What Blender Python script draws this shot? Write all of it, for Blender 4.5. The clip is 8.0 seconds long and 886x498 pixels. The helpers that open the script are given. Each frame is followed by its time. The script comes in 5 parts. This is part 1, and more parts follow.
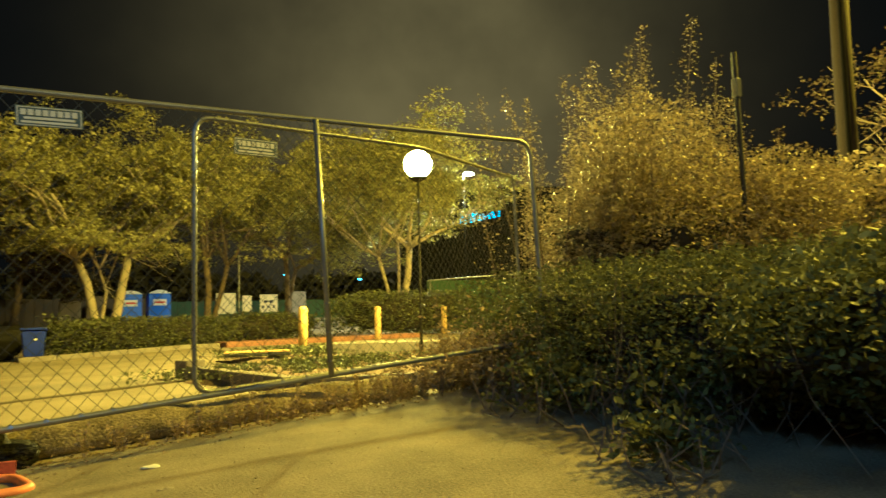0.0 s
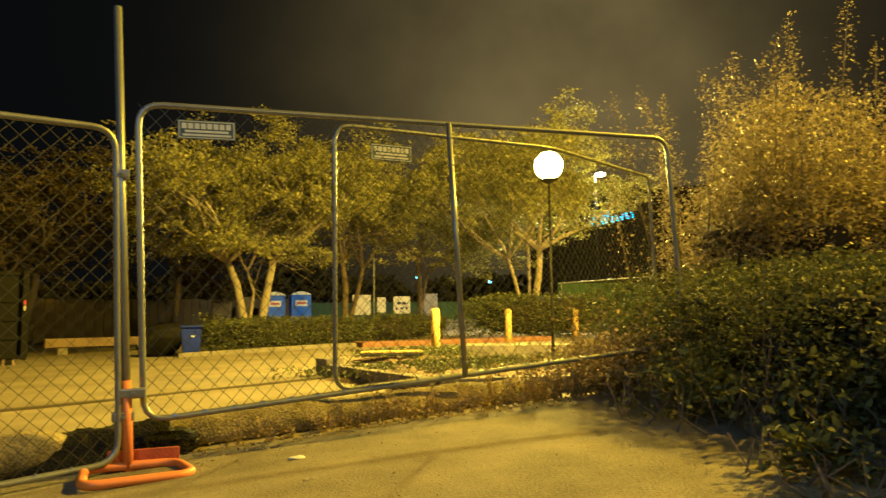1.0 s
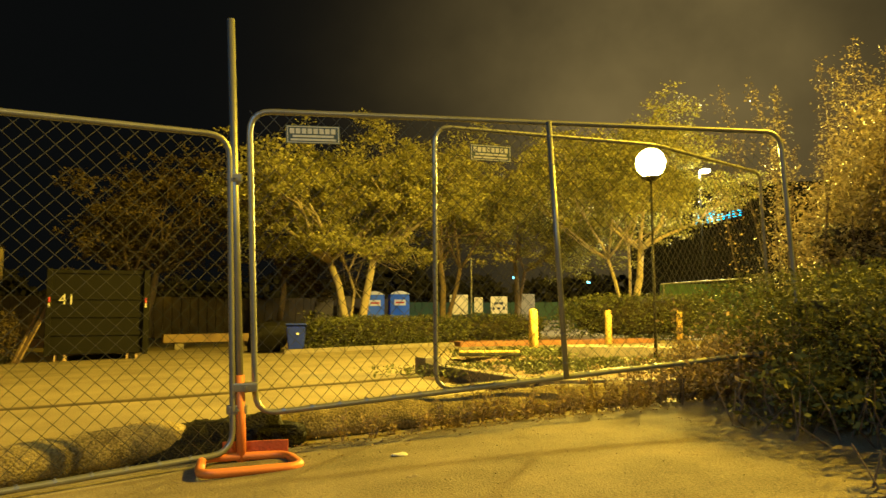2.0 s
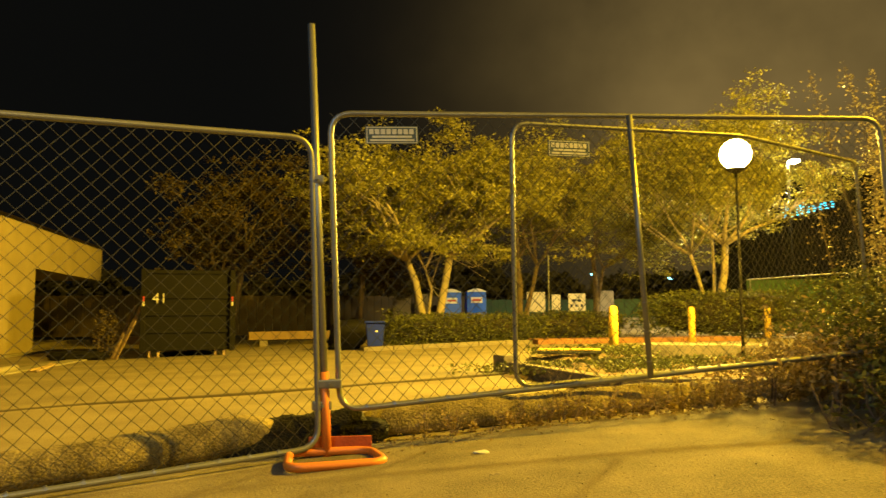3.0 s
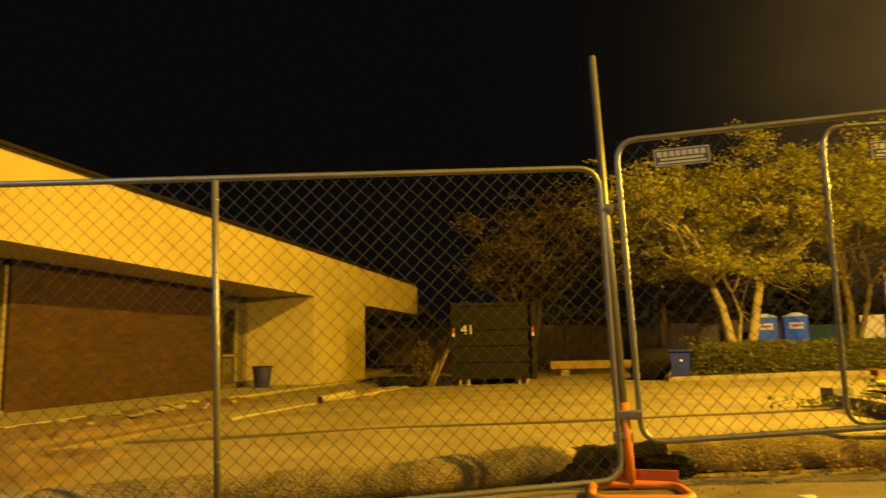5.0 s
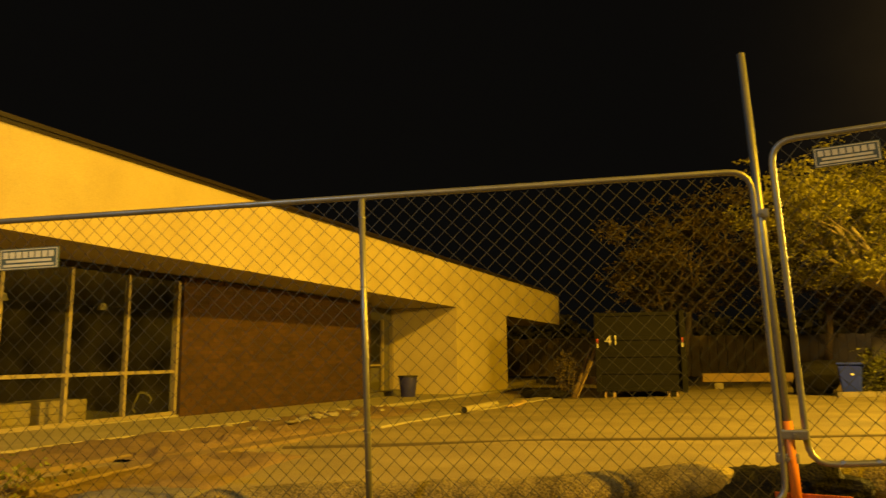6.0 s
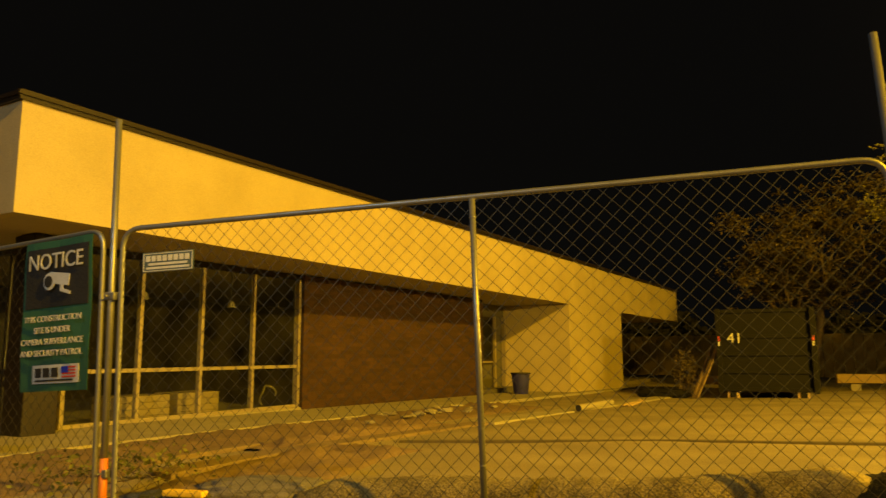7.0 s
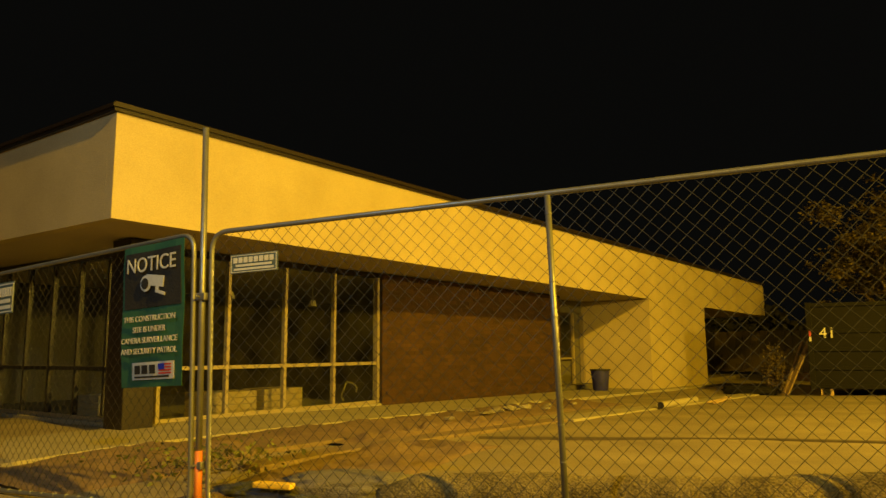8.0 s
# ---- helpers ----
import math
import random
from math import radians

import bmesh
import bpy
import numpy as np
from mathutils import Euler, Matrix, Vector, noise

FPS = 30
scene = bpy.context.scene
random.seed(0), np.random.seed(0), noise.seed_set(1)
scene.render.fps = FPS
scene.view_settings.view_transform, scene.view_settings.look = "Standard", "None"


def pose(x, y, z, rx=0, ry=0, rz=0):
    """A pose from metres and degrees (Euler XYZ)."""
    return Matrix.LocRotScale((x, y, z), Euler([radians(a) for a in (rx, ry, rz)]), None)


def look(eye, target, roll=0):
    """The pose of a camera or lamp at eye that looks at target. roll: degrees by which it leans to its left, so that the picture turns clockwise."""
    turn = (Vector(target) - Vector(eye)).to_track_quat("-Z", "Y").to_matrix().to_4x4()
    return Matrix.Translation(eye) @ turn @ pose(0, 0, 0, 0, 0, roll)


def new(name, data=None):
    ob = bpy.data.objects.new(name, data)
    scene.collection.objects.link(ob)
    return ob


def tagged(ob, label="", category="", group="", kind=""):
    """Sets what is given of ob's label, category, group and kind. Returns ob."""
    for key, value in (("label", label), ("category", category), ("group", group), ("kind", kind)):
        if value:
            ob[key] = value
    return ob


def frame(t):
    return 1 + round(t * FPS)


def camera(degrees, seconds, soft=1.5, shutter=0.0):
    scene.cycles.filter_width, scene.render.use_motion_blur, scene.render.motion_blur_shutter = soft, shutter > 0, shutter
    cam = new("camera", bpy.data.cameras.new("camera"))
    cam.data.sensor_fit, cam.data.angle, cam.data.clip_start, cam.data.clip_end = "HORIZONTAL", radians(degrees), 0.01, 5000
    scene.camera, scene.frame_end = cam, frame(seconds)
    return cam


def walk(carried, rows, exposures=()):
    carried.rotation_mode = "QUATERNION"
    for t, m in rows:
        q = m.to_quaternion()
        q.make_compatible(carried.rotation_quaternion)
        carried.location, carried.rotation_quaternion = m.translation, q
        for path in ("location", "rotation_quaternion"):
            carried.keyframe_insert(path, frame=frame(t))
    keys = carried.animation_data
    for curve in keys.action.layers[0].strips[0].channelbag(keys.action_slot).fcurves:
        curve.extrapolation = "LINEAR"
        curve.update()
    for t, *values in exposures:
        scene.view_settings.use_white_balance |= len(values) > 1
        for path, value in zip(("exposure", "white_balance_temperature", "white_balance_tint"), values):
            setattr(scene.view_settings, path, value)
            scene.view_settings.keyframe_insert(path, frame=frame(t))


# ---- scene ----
cam = camera(62.95, 8.0, soft=1.4, shutter=0.4)
PATH = [
    (0, (-0.032, 0.113, 0.95), (0.812, 1.919, 1.113), -1.3),
    (0.5, (-0.04, 0.108, 0.947), (0.63, 1.984, 1.122), -0.9),
    (1, (-0.05, 0.116, 0.942), (0.458, 2.043, 1.119), -0.7),
    (1.5, (-0.059, 0.118, 0.942), (0.299, 2.077, 1.122), -0.4),
    (3, (-0.091, 0.121, 0.945), (-0.053, 2.113, 1.118), -0.3),
    (3.5, (-0.087, 0.117, 0.941), (-0.202, 2.107, 1.108), -0.7),
    (4, (-0.08, 0.114, 0.938), (-0.366, 2.085, 1.125), -0.8),
    (4.5, (-0.073, 0.105, 0.944), (-0.586, 2.024, 1.176), -0.6),
    (5, (-0.061, 0.092, 0.949), (-0.808, 1.929, 1.209), -0.9),
    (6.5, (-0.063, 0.071, 0.966), (-1.276, 1.634, 1.26), -0.3),
    (7, (-0.037, 0.049, 0.966), (-1.364, 1.517, 1.252), -0.2),
    (7.5, (-0.022, 0.029, 0.968), (-1.438, 1.413, 1.249), -0.3),
    (8, (-0.016, 0.02, 0.967), (-1.491, 1.342, 1.245), -0.4),
]
walk(cam, [(t, look(eye, target, roll)) for t, eye, target, roll in PATH], exposures=((0.0, 0.36, 4300, -9), (1.0, 0.44, 4900, -1), (1.5, 0.49, 5000, -3), (3.5, 0.51, 6200, 1), (5.0, 0.27, 6600, 10), (6.5, 0.08, 6600, 10), (8.0, 0.06, 6100, 1)))

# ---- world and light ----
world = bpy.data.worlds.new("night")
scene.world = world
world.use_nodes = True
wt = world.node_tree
back = wt.nodes["Background"]
# The lamp's haze, painted into the sky as a warm lobe round its direction.
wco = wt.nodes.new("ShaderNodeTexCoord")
lamp_dot = wt.nodes.new("ShaderNodeVectorMath")
lamp_dot.operation = "DOT_PRODUCT"
lamp_dot.inputs[1].default_value = (0.40, 0.865, 0.30)
wt.links.new(wco.outputs["Generated"], lamp_dot.inputs[0])
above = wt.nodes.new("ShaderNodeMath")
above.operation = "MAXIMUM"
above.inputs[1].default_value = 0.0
wt.links.new(lamp_dot.outputs["Value"], above.inputs[0])
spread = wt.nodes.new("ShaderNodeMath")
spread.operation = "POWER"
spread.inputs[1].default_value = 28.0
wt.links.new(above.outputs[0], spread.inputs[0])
haze_noise = wt.nodes.new("ShaderNodeTexNoise")
haze_noise.inputs["Scale"].default_value, haze_noise.inputs["Detail"].default_value = 4.5, 6
wt.links.new(wco.outputs["Generated"], haze_noise.inputs["Vector"])
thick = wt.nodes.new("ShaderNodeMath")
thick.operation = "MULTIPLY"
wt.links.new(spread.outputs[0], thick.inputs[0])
wt.links.new(haze_noise.outputs["Fac"], thick.inputs[1])
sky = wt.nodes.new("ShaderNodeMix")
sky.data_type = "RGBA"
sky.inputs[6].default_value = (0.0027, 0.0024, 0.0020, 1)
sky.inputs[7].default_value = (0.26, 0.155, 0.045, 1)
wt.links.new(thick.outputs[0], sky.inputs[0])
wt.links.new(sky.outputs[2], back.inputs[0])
back.inputs[1].default_value = 1.0
LAMP = Vector((5.38, 12.75, 3.72))


def lamp(name, place, watts, colour, size=0.2):
    data = bpy.data.lights.new(name, "POINT")
    data.energy, data.color, data.shadow_soft_size = watts, colour, size
    ob = new(name, data)
    ob.location = place
    return ob


lamp("globe_light", LAMP, 6600, (1.0, 0.58, 0.05), 0.24)
lamp("tall_street_light", (20.0, 5.0, 17.0), 62000, (1.0, 0.525, 0.008), 0.3)
lamp("far_light", (16.32, 32.08, 7.39), 9000, (1.0, 0.70, 0.27), 0.15)
lamp("roadside_light", (5.0, -9.0, 8.0), 1100, (1.0, 0.62, 0.12), 0.3)
lamp("road_light", (-3.0, -2.5, 5.2), 330, (0.55, 0.80, 1.0), 0.2)


# ---- materials ----
def mat(name, colour, rough=0.8, metal=0.0, second=None, scale=6.0, fine=60.0, bump=0.2, amount=0.6, jitter=0.0, transl=0.0, spec=0.5):
    m = bpy.data.materials.new(name)
    m.use_nodes = True
    nt = m.node_tree
    b = nt.nodes["Principled BSDF"]
    b.inputs["Roughness"].default_value = rough
    b.inputs["Metallic"].default_value = metal
    b.inputs["Specular IOR Level"].default_value = spec
    co = nt.nodes.new("ShaderNodeTexCoord")
    n1 = nt.nodes.new("ShaderNodeTexNoise")
    n1.inputs["Scale"].default_value, n1.inputs["Detail"].default_value = scale, 5
    n2 = nt.nodes.new("ShaderNodeTexNoise")
    n2.inputs["Scale"].default_value, n2.inputs["Detail"].default_value = fine, 3
    for n in (n1, n2):
        nt.links.new(co.outputs["Object"], n.inputs["Vector"])
    mix = nt.nodes.new("ShaderNodeMix")
    mix.data_type = "RGBA"
    second = second or tuple(c * 0.6 for c in colour)
    mix.inputs[6].default_value = (*colour, 1)
    mix.inputs[7].default_value = (*second, 1)
    add = nt.nodes.new("ShaderNodeMath")
    add.operation = "ADD"
    nt.links.new(n1.outputs["Fac"], add.inputs[0])
    nt.links.new(n2.outputs["Fac"], add.inputs[1])
    ramp = nt.nodes.new("ShaderNodeMapRange")
    ramp.inputs[1].default_value, ramp.inputs[2].default_value = 0.75, 1.25
    ramp.inputs[3].default_value, ramp.inputs[4].default_value = 0.0, amount
    nt.links.new(add.outputs[0], ramp.inputs[0])
    nt.links.new(ramp.outputs[0], mix.inputs[0])
    last = mix.outputs[2]
    if jitter:
        geo = nt.nodes.new("ShaderNodeNewGeometry")
        hsv = nt.nodes.new("ShaderNodeHueSaturation")
        mr = nt.nodes.new("ShaderNodeMapRange")
        mr.inputs[3].default_value, mr.inputs[4].default_value = 1 - jitter, 1 + jitter
        nt.links.new(geo.outputs["Random Per Island"], mr.inputs[0])
        nt.links.new(mr.outputs[0], hsv.inputs["Value"])
        nt.links.new(last, hsv.inputs["Color"])
        last = hsv.outputs[0]
    nt.links.new(last, b.inputs["Base Color"])
    if bump:
        bp = nt.nodes.new("ShaderNodeBump")
        bp.inputs["Strength"].default_value, bp.inputs["Distance"].default_value = bump, 0.02
        nt.links.new(n2.outputs["Fac"], bp.inputs["Height"])
        nt.links.new(bp.outputs[0], b.inputs["Normal"])
    if transl:
        tr = nt.nodes.new("ShaderNodeBsdfTranslucent")
        nt.links.new(last, tr.inputs[0])
        ms = nt.nodes.new("ShaderNodeMixShader")
        ms.inputs[0].default_value = transl
        nt.links.new(b.outputs[0], ms.inputs[1])
        nt.links.new(tr.outputs[0], ms.inputs[2])
        nt.links.new(ms.outputs[0], nt.nodes["Material Output"].inputs[0])
    return m


def glow(name, colour, power):
    m = bpy.data.materials.new(name)
    m.use_nodes = True
    b = m.node_tree.nodes["Principled BSDF"]
    b.inputs["Base Color"].default_value = (*colour, 1)
    b.inputs["Emission Color"].default_value = (*colour, 1)
    b.inputs["Emission Strength"].default_value = power
    return m


def glass(name):
    m = bpy.data.materials.new(name)
    m.use_nodes = True
    b = m.node_tree.nodes["Principled BSDF"]
    b.inputs["Base Color"].default_value = (0.75, 0.8, 0.78, 1)
    b.inputs["Roughness"].default_value = 0.03
    b.inputs["Transmission Weight"].default_value = 1.0
    b.inputs["IOR"].default_value = 1.02
    nt = m.node_tree
    # Pale diffuse veil: some dust, and the sheen of reflections painted in.
    veil = nt.nodes.new("ShaderNodeBsdfDiffuse")
    veil.inputs[0].default_value = (0.5, 0.46, 0.38, 1)
    veil_noise = nt.nodes.new("ShaderNodeTexNoise")
    veil_noise.inputs["Scale"].default_value, veil_noise.inputs["Detail"].default_value = 1.7, 6
    co = nt.nodes.new("ShaderNodeTexCoord")
    nt.links.new(co.outputs["Object"], veil_noise.inputs["Vector"])
    mr = nt.nodes.new("ShaderNodeMapRange")
    mr.inputs[1].default_value, mr.inputs[2].default_value = 0.3, 0.75
    mr.inputs[3].default_value, mr.inputs[4].default_value = 0.002, 0.022
    ms = nt.nodes.new("ShaderNodeMixShader")
    nt.links.new(veil_noise.outputs["Fac"], mr.inputs[0])
    nt.links.new(mr.outputs[0], ms.inputs[0])
    nt.links.new(b.outputs[0], ms.inputs[1])
    nt.links.new(veil.outputs[0], ms.inputs[2])
    nt.links.new(ms.outputs[0], nt.nodes["Material Output"].inputs[0])
    return m


ASPHALT = mat("asphalt", (0.32, 0.27, 0.175), 0.92, second=(0.145, 0.12, 0.078), scale=0.9, fine=130, bump=0.35, amount=0.85)
SHADOW_LINE = mat("line_shadow", (0.10, 0.08, 0.05), 0.85, scale=3)
DRIVEWAY = mat("driveway_asphalt", (0.225, 0.19, 0.125), 0.92, second=(0.095, 0.078, 0.05), scale=2.4, fine=95, bump=0.6, amount=1.0)
GRIT = mat("grit", (0.30, 0.26, 0.18), 0.9, second=(0.08, 0.065, 0.04), scale=3, fine=40, bump=0, jitter=0.6)
DIRT = mat("dirt", (0.20, 0.14, 0.09), 0.95, second=(0.10, 0.07, 0.045), scale=2.2, fine=25, bump=0.8)
CONCRETE = mat("concrete", (0.33, 0.30, 0.23), 0.85, second=(0.20, 0.18, 0.135), scale=1.6, fine=50, bump=0.3)
DUSTY = mat("dirt_caked_concrete", (0.21, 0.155, 0.095), 0.95, second=(0.11, 0.08, 0.05), scale=3, fine=35, bump=0.6)
OLD_CONCRETE = mat("weathered_concrete", (0.24, 0.21, 0.17), 0.9, second=(0.13, 0.11, 0.09), scale=3, fine=40, bump=0.5)
STUCCO = mat("cream_stucco", (0.48, 0.405, 0.235), 0.9, second=(0.34, 0.28, 0.155), scale=0.9, fine=70, bump=0.25, amount=0.8)
SOFFIT = mat("soffit_plaster", (0.42, 0.36, 0.27), 0.9, second=(0.33, 0.28, 0.2), scale=0.8, fine=40, bump=0.1)
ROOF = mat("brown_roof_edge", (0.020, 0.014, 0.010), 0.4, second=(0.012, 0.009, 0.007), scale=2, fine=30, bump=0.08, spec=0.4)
BRICK = mat("brown_brick", (0.060, 0.028, 0.009), 0.9, second=(0.030, 0.014, 0.005), scale=1.5, fine=40, bump=0.4, jitter=0.25)
MORTAR = mat("mortar", (0.055, 0.034, 0.015), 0.95, scale=8)
STEEL = mat("galvanised_steel", (0.27, 0.275, 0.285), 0.40, 0.6, second=(0.16, 0.165, 0.17), scale=9, fine=120, bump=0.08)
WIRE = mat("galvanised_wire", (0.072, 0.072, 0.07), 0.5, 0.55, second=(0.045, 0.044, 0.04), scale=14, fine=90, bump=0)
ORANGE = mat("orange_paint", (0.62, 0.20, 0.02), 0.5, second=(0.55, 0.17, 0.03), scale=7, fine=80, bump=0.1)
ORANGE_DARK = mat("worn_orange_plate", (0.42, 0.09, 0.015), 0.7, second=(0.22, 0.05, 0.012), scale=9, fine=60)
YELLOW = mat("yellow_paint", (0.85, 0.58, 0.03), 0.5, second=(0.72, 0.47, 0.02), scale=4, fine=50, bump=0.1)
STRAW = mat("straw_wattle", (0.36, 0.295, 0.115), 0.95, second=(0.085, 0.066, 0.024), scale=5.5, fine=70, bump=1.0, amount=1.0)
NETTING = mat("straw_netting", (0.32, 0.265, 0.12), 0.9, scale=30, bump=0)
BAGBLACK = mat("black_bag_plastic", (0.009, 0.009, 0.009), 0.7, second=(0.018, 0.016, 0.014), scale=25, fine=60, bump=1.0, spec=0.15)
LAMPPOST = mat("weathered_bronze_post", (0.010, 0.008, 0.006), 0.9, second=(0.007, 0.006, 0.004), scale=6, fine=60)
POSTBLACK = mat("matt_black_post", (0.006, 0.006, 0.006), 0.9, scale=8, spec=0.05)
BLACK = mat("black_plastic", (0.018, 0.017, 0.016), 0.55, second=(0.03, 0.027, 0.024), scale=12, fine=60, bump=0.4)
LEAF_TREE = mat("tree_leaves", (0.30, 0.28, 0.05), 0.6, second=(0.13, 0.14, 0.03), scale=1.5, fine=8, bump=0, jitter=0.45, transl=0.25)
LEAF_OLIVE = mat("olive_leaves", (0.13, 0.14, 0.035), 0.6, second=(0.08, 0.09, 0.025), scale=1.5, fine=8, bump=0, jitter=0.45, transl=0.2)
LEAF_HEDGE = mat("hedge_leaves", (0.115, 0.12, 0.035), 0.58, second=(0.06, 0.065, 0.02), scale=2, fine=9, bump=0, jitter=0.5, transl=0.18, spec=0.15)
# Brownish leaves, darkened in colour for trees that stand in weak light.
LEAF_DIM = mat("dim_brown_leaves", (0.10, 0.075, 0.032), 0.7, second=(0.055, 0.042, 0.018), scale=1.5, fine=8, bump=0, jitter=0.4, transl=0.2)
LEAF_SHRUB = mat("shrub_leaves", (0.33, 0.275, 0.13), 0.5, second=(0.17, 0.13, 0.065), scale=2, fine=9, bump=0, jitter=0.5, transl=0.25, spec=0.3)
DRY = mat("dry_weeds", (0.36, 0.27, 0.12), 0.85, second=(0.20, 0.15, 0.07), scale=5, fine=20, bump=0, jitter=0.4, transl=0.2)
# Near-black filler: the shade inside the foliage is put into its colour.
CORE = mat("shade_core", (0.035, 0.028, 0.015), 0.95, scale=6, bump=0.5)
BARK = mat("pale_bark", (0.42, 0.36, 0.25), 0.9, second=(0.22, 0.18, 0.12), scale=6, fine=30, bump=0.6)
DARK_BARK = mat("dark_bark", (0.16, 0.12, 0.08), 0.95, second=(0.08, 0.06, 0.04), scale=6, fine=30, bump=0.6)
POLEWOOD = mat("pole_wood", (0.03, 0.021, 0.014), 0.9, second=(0.018, 0.013, 0.009), scale=5, fine=40, bump=0.5)
GREYWOOD = mat("weathered_board", (0.24, 0.17, 0.085), 0.9, second=(0.15, 0.10, 0.05), scale=4, fine=30, bump=0.3)
LUMBER = mat("pale_lumber", (0.52, 0.38, 0.20), 0.8, second=(0.38, 0.27, 0.14), scale=3, fine=25, bump=0.2)
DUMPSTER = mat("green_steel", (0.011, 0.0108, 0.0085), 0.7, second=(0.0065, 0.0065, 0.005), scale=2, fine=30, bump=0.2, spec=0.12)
BINBLUE = mat("dark_bin_plastic", (0.03, 0.03, 0.26), 0.6, second=(0.02, 0.02, 0.18), scale=5)
BLUE = mat("blue_plastic", (0.025, 0.14, 0.90), 0.45, second=(0.02, 0.11, 0.72), scale=3, fine=40, bump=0.05)
NAVY = mat("navy_plastic", (0.012, 0.03, 0.55), 0.5, second=(0.008, 0.02, 0.40), scale=5)
WHITE = mat("white_paint", (0.80, 0.79, 0.74), 0.6, second=(0.66, 0.64, 0.58), scale=4, fine=40, bump=0.1)
FADED = mat("faded_print", (0.60, 0.60, 0.56), 0.6, second=(0.42, 0.42, 0.38), scale=30, fine=120, bump=0)
CREAM = mat("cream_board", (0.72, 0.60, 0.30), 0.7, second=(0.6, 0.49, 0.23), scale=3)
RED = mat("red_reflector", (0.55, 0.05, 0.02), 0.4, scale=5)
REDCURB = mat("red_brick_band", (0.30, 0.145, 0.06), 0.85, second=(0.19, 0.09, 0.04), scale=4, fine=40, bump=0.3)
ALU = mat("bronze_mullion", (0.34, 0.29, 0.2), 0.5, 0.3, second=(0.26, 0.22, 0.15), scale=5)
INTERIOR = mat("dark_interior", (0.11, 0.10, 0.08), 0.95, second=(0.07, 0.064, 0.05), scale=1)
CARTON = mat("cardboard", (0.24, 0.19, 0.11), 0.85, second=(0.17, 0.13, 0.075), scale=3)
PVC = mat("pale_pipe", (0.36, 0.32, 0.23), 0.6, second=(0.30, 0.27, 0.19), scale=4)
GREEN_CLOTH = mat("green_banner", (0.028, 0.11, 0.065), 0.6, second=(0.02, 0.08, 0.045), scale=5, bump=0.1)
BLACK_CLOTH = mat("black_banner", (0.022, 0.022, 0.022), 0.6, scale=5)
PLACARD = mat("slate_placard", (0.075, 0.11, 0.12), 0.5, second=(0.055, 0.08, 0.09), scale=6, bump=0)
GREEN_SCREEN = mat("green_screen", (0.03, 0.07, 0.04), 0.8, second=(0.02, 0.045, 0.028), scale=1.5)
BACKDARK = mat("distant_trees", (0.03, 0.028, 0.014), 0.95, second=(0.014, 0.014, 0.008), scale=0.6, fine=4, bump=0)
FARWALL = mat("far_wall", (0.075, 0.055, 0.03), 0.9, second=(0.045, 0.034, 0.02), scale=1)
FABRIC = mat("grey_fabric", (0.20, 0.185, 0.16), 0.9, second=(0.1, 0.09, 0.075), scale=12, fine=70, bump=0.8)
PURPLE = mat("blue_grey_tarp", (0.07, 0.08, 0.11), 0.6, second=(0.03, 0.035, 0.05), scale=12, fine=80, bump=0.8)
GLASS = glass("window_glass")
BULB = glow("lit_globe", (1.0, 0.72, 0.22), 60.0)
FARBULB = glow("lit_lamp", (1.0, 0.8, 0.45), 60.0)
CYAN = glow("cyan_neon", (0.02, 0.45, 0.9), 2.2)
COOL = glow("cool_light", (0.3, 0.8, 1.0), 5.0)


# ---- mesh helpers ----
def smooth(a, b, v):
    v = min(1.0, max(0.0, (v - a) / (b - a)))
    return v * v * (3 - 2 * v)


def fence_y(x):
    return 4.35 + 0.15 * x if x > -0.7 else 4.28 + (x + 0.75) * 0.55


def ground_z(x, y):
    w = min(1.0, max(0.0, (2 - x) / 11))
    low = -w * (0.1 + 0.014 * (max(5.0, min(y, 30.0)) - 5))
    near = 0.125 + 0.055 * (max(-6.0, min(6.0, x)) + 0.7)
    return near + (low - near) * smooth(0.3, 3.0, y - fence_y(x))


def mesh_of(bm, name):
    me = bpy.data.meshes.new(name)
    bm.to_mesh(me)
    bm.free()
    return me


def part(name, bm, material, parent=None, label="", soft=False):
    me = mesh_of(bm, name)
    me.materials.append(material)
    if soft:
        me.polygons.foreach_set("use_smooth", [True] * len(me.polygons))
    ob = new(name, me)
    if parent is not None:
        ob.parent = parent
        ob.matrix_parent_inverse = parent.matrix_world.inverted()
    if label:
        ob["label"] = label
    return ob


def thing(name, place, label, category, group="", turn=0.0):
    ob = new(name)
    ob.empty_display_size = 0.1
    ob.matrix_world = pose(*place, 0, 0, turn)
    bpy.context.view_layer.update()
    return tagged(ob, label, category, group)


def box(bm, c, size, turn=0.0, bevel=0.0, tilt=None):
    m = Matrix.Translation(c) @ Matrix.Rotation(radians(turn), 4, "Z")
    if tilt:
        m = m @ Euler([radians(a) for a in tilt]).to_matrix().to_4x4()
    r = bmesh.ops.create_cube(bm, size=1, matrix=m @ Matrix.Diagonal((*size, 1)))
    if bevel:
        edges = list({e for v in r["verts"] for e in v.link_edges})
        bmesh.ops.bevel(bm, geom=edges, offset=bevel, segments=2, profile=0.6, affect="EDGES")
    return bm


def cyl(bm, a, b, r1, r2=None, n=12, caps=True):
    a, b = Vector(a), Vector(b)
    d = b - a
    m = Matrix.Translation((a + b) / 2) @ d.to_track_quat("Z", "Y").to_matrix().to_4x4()
    bmesh.ops.create_cone(bm, cap_ends=caps, segments=n, radius1=r1, radius2=r1 if r2 is None else r2, depth=d.length, matrix=m)
    return bm


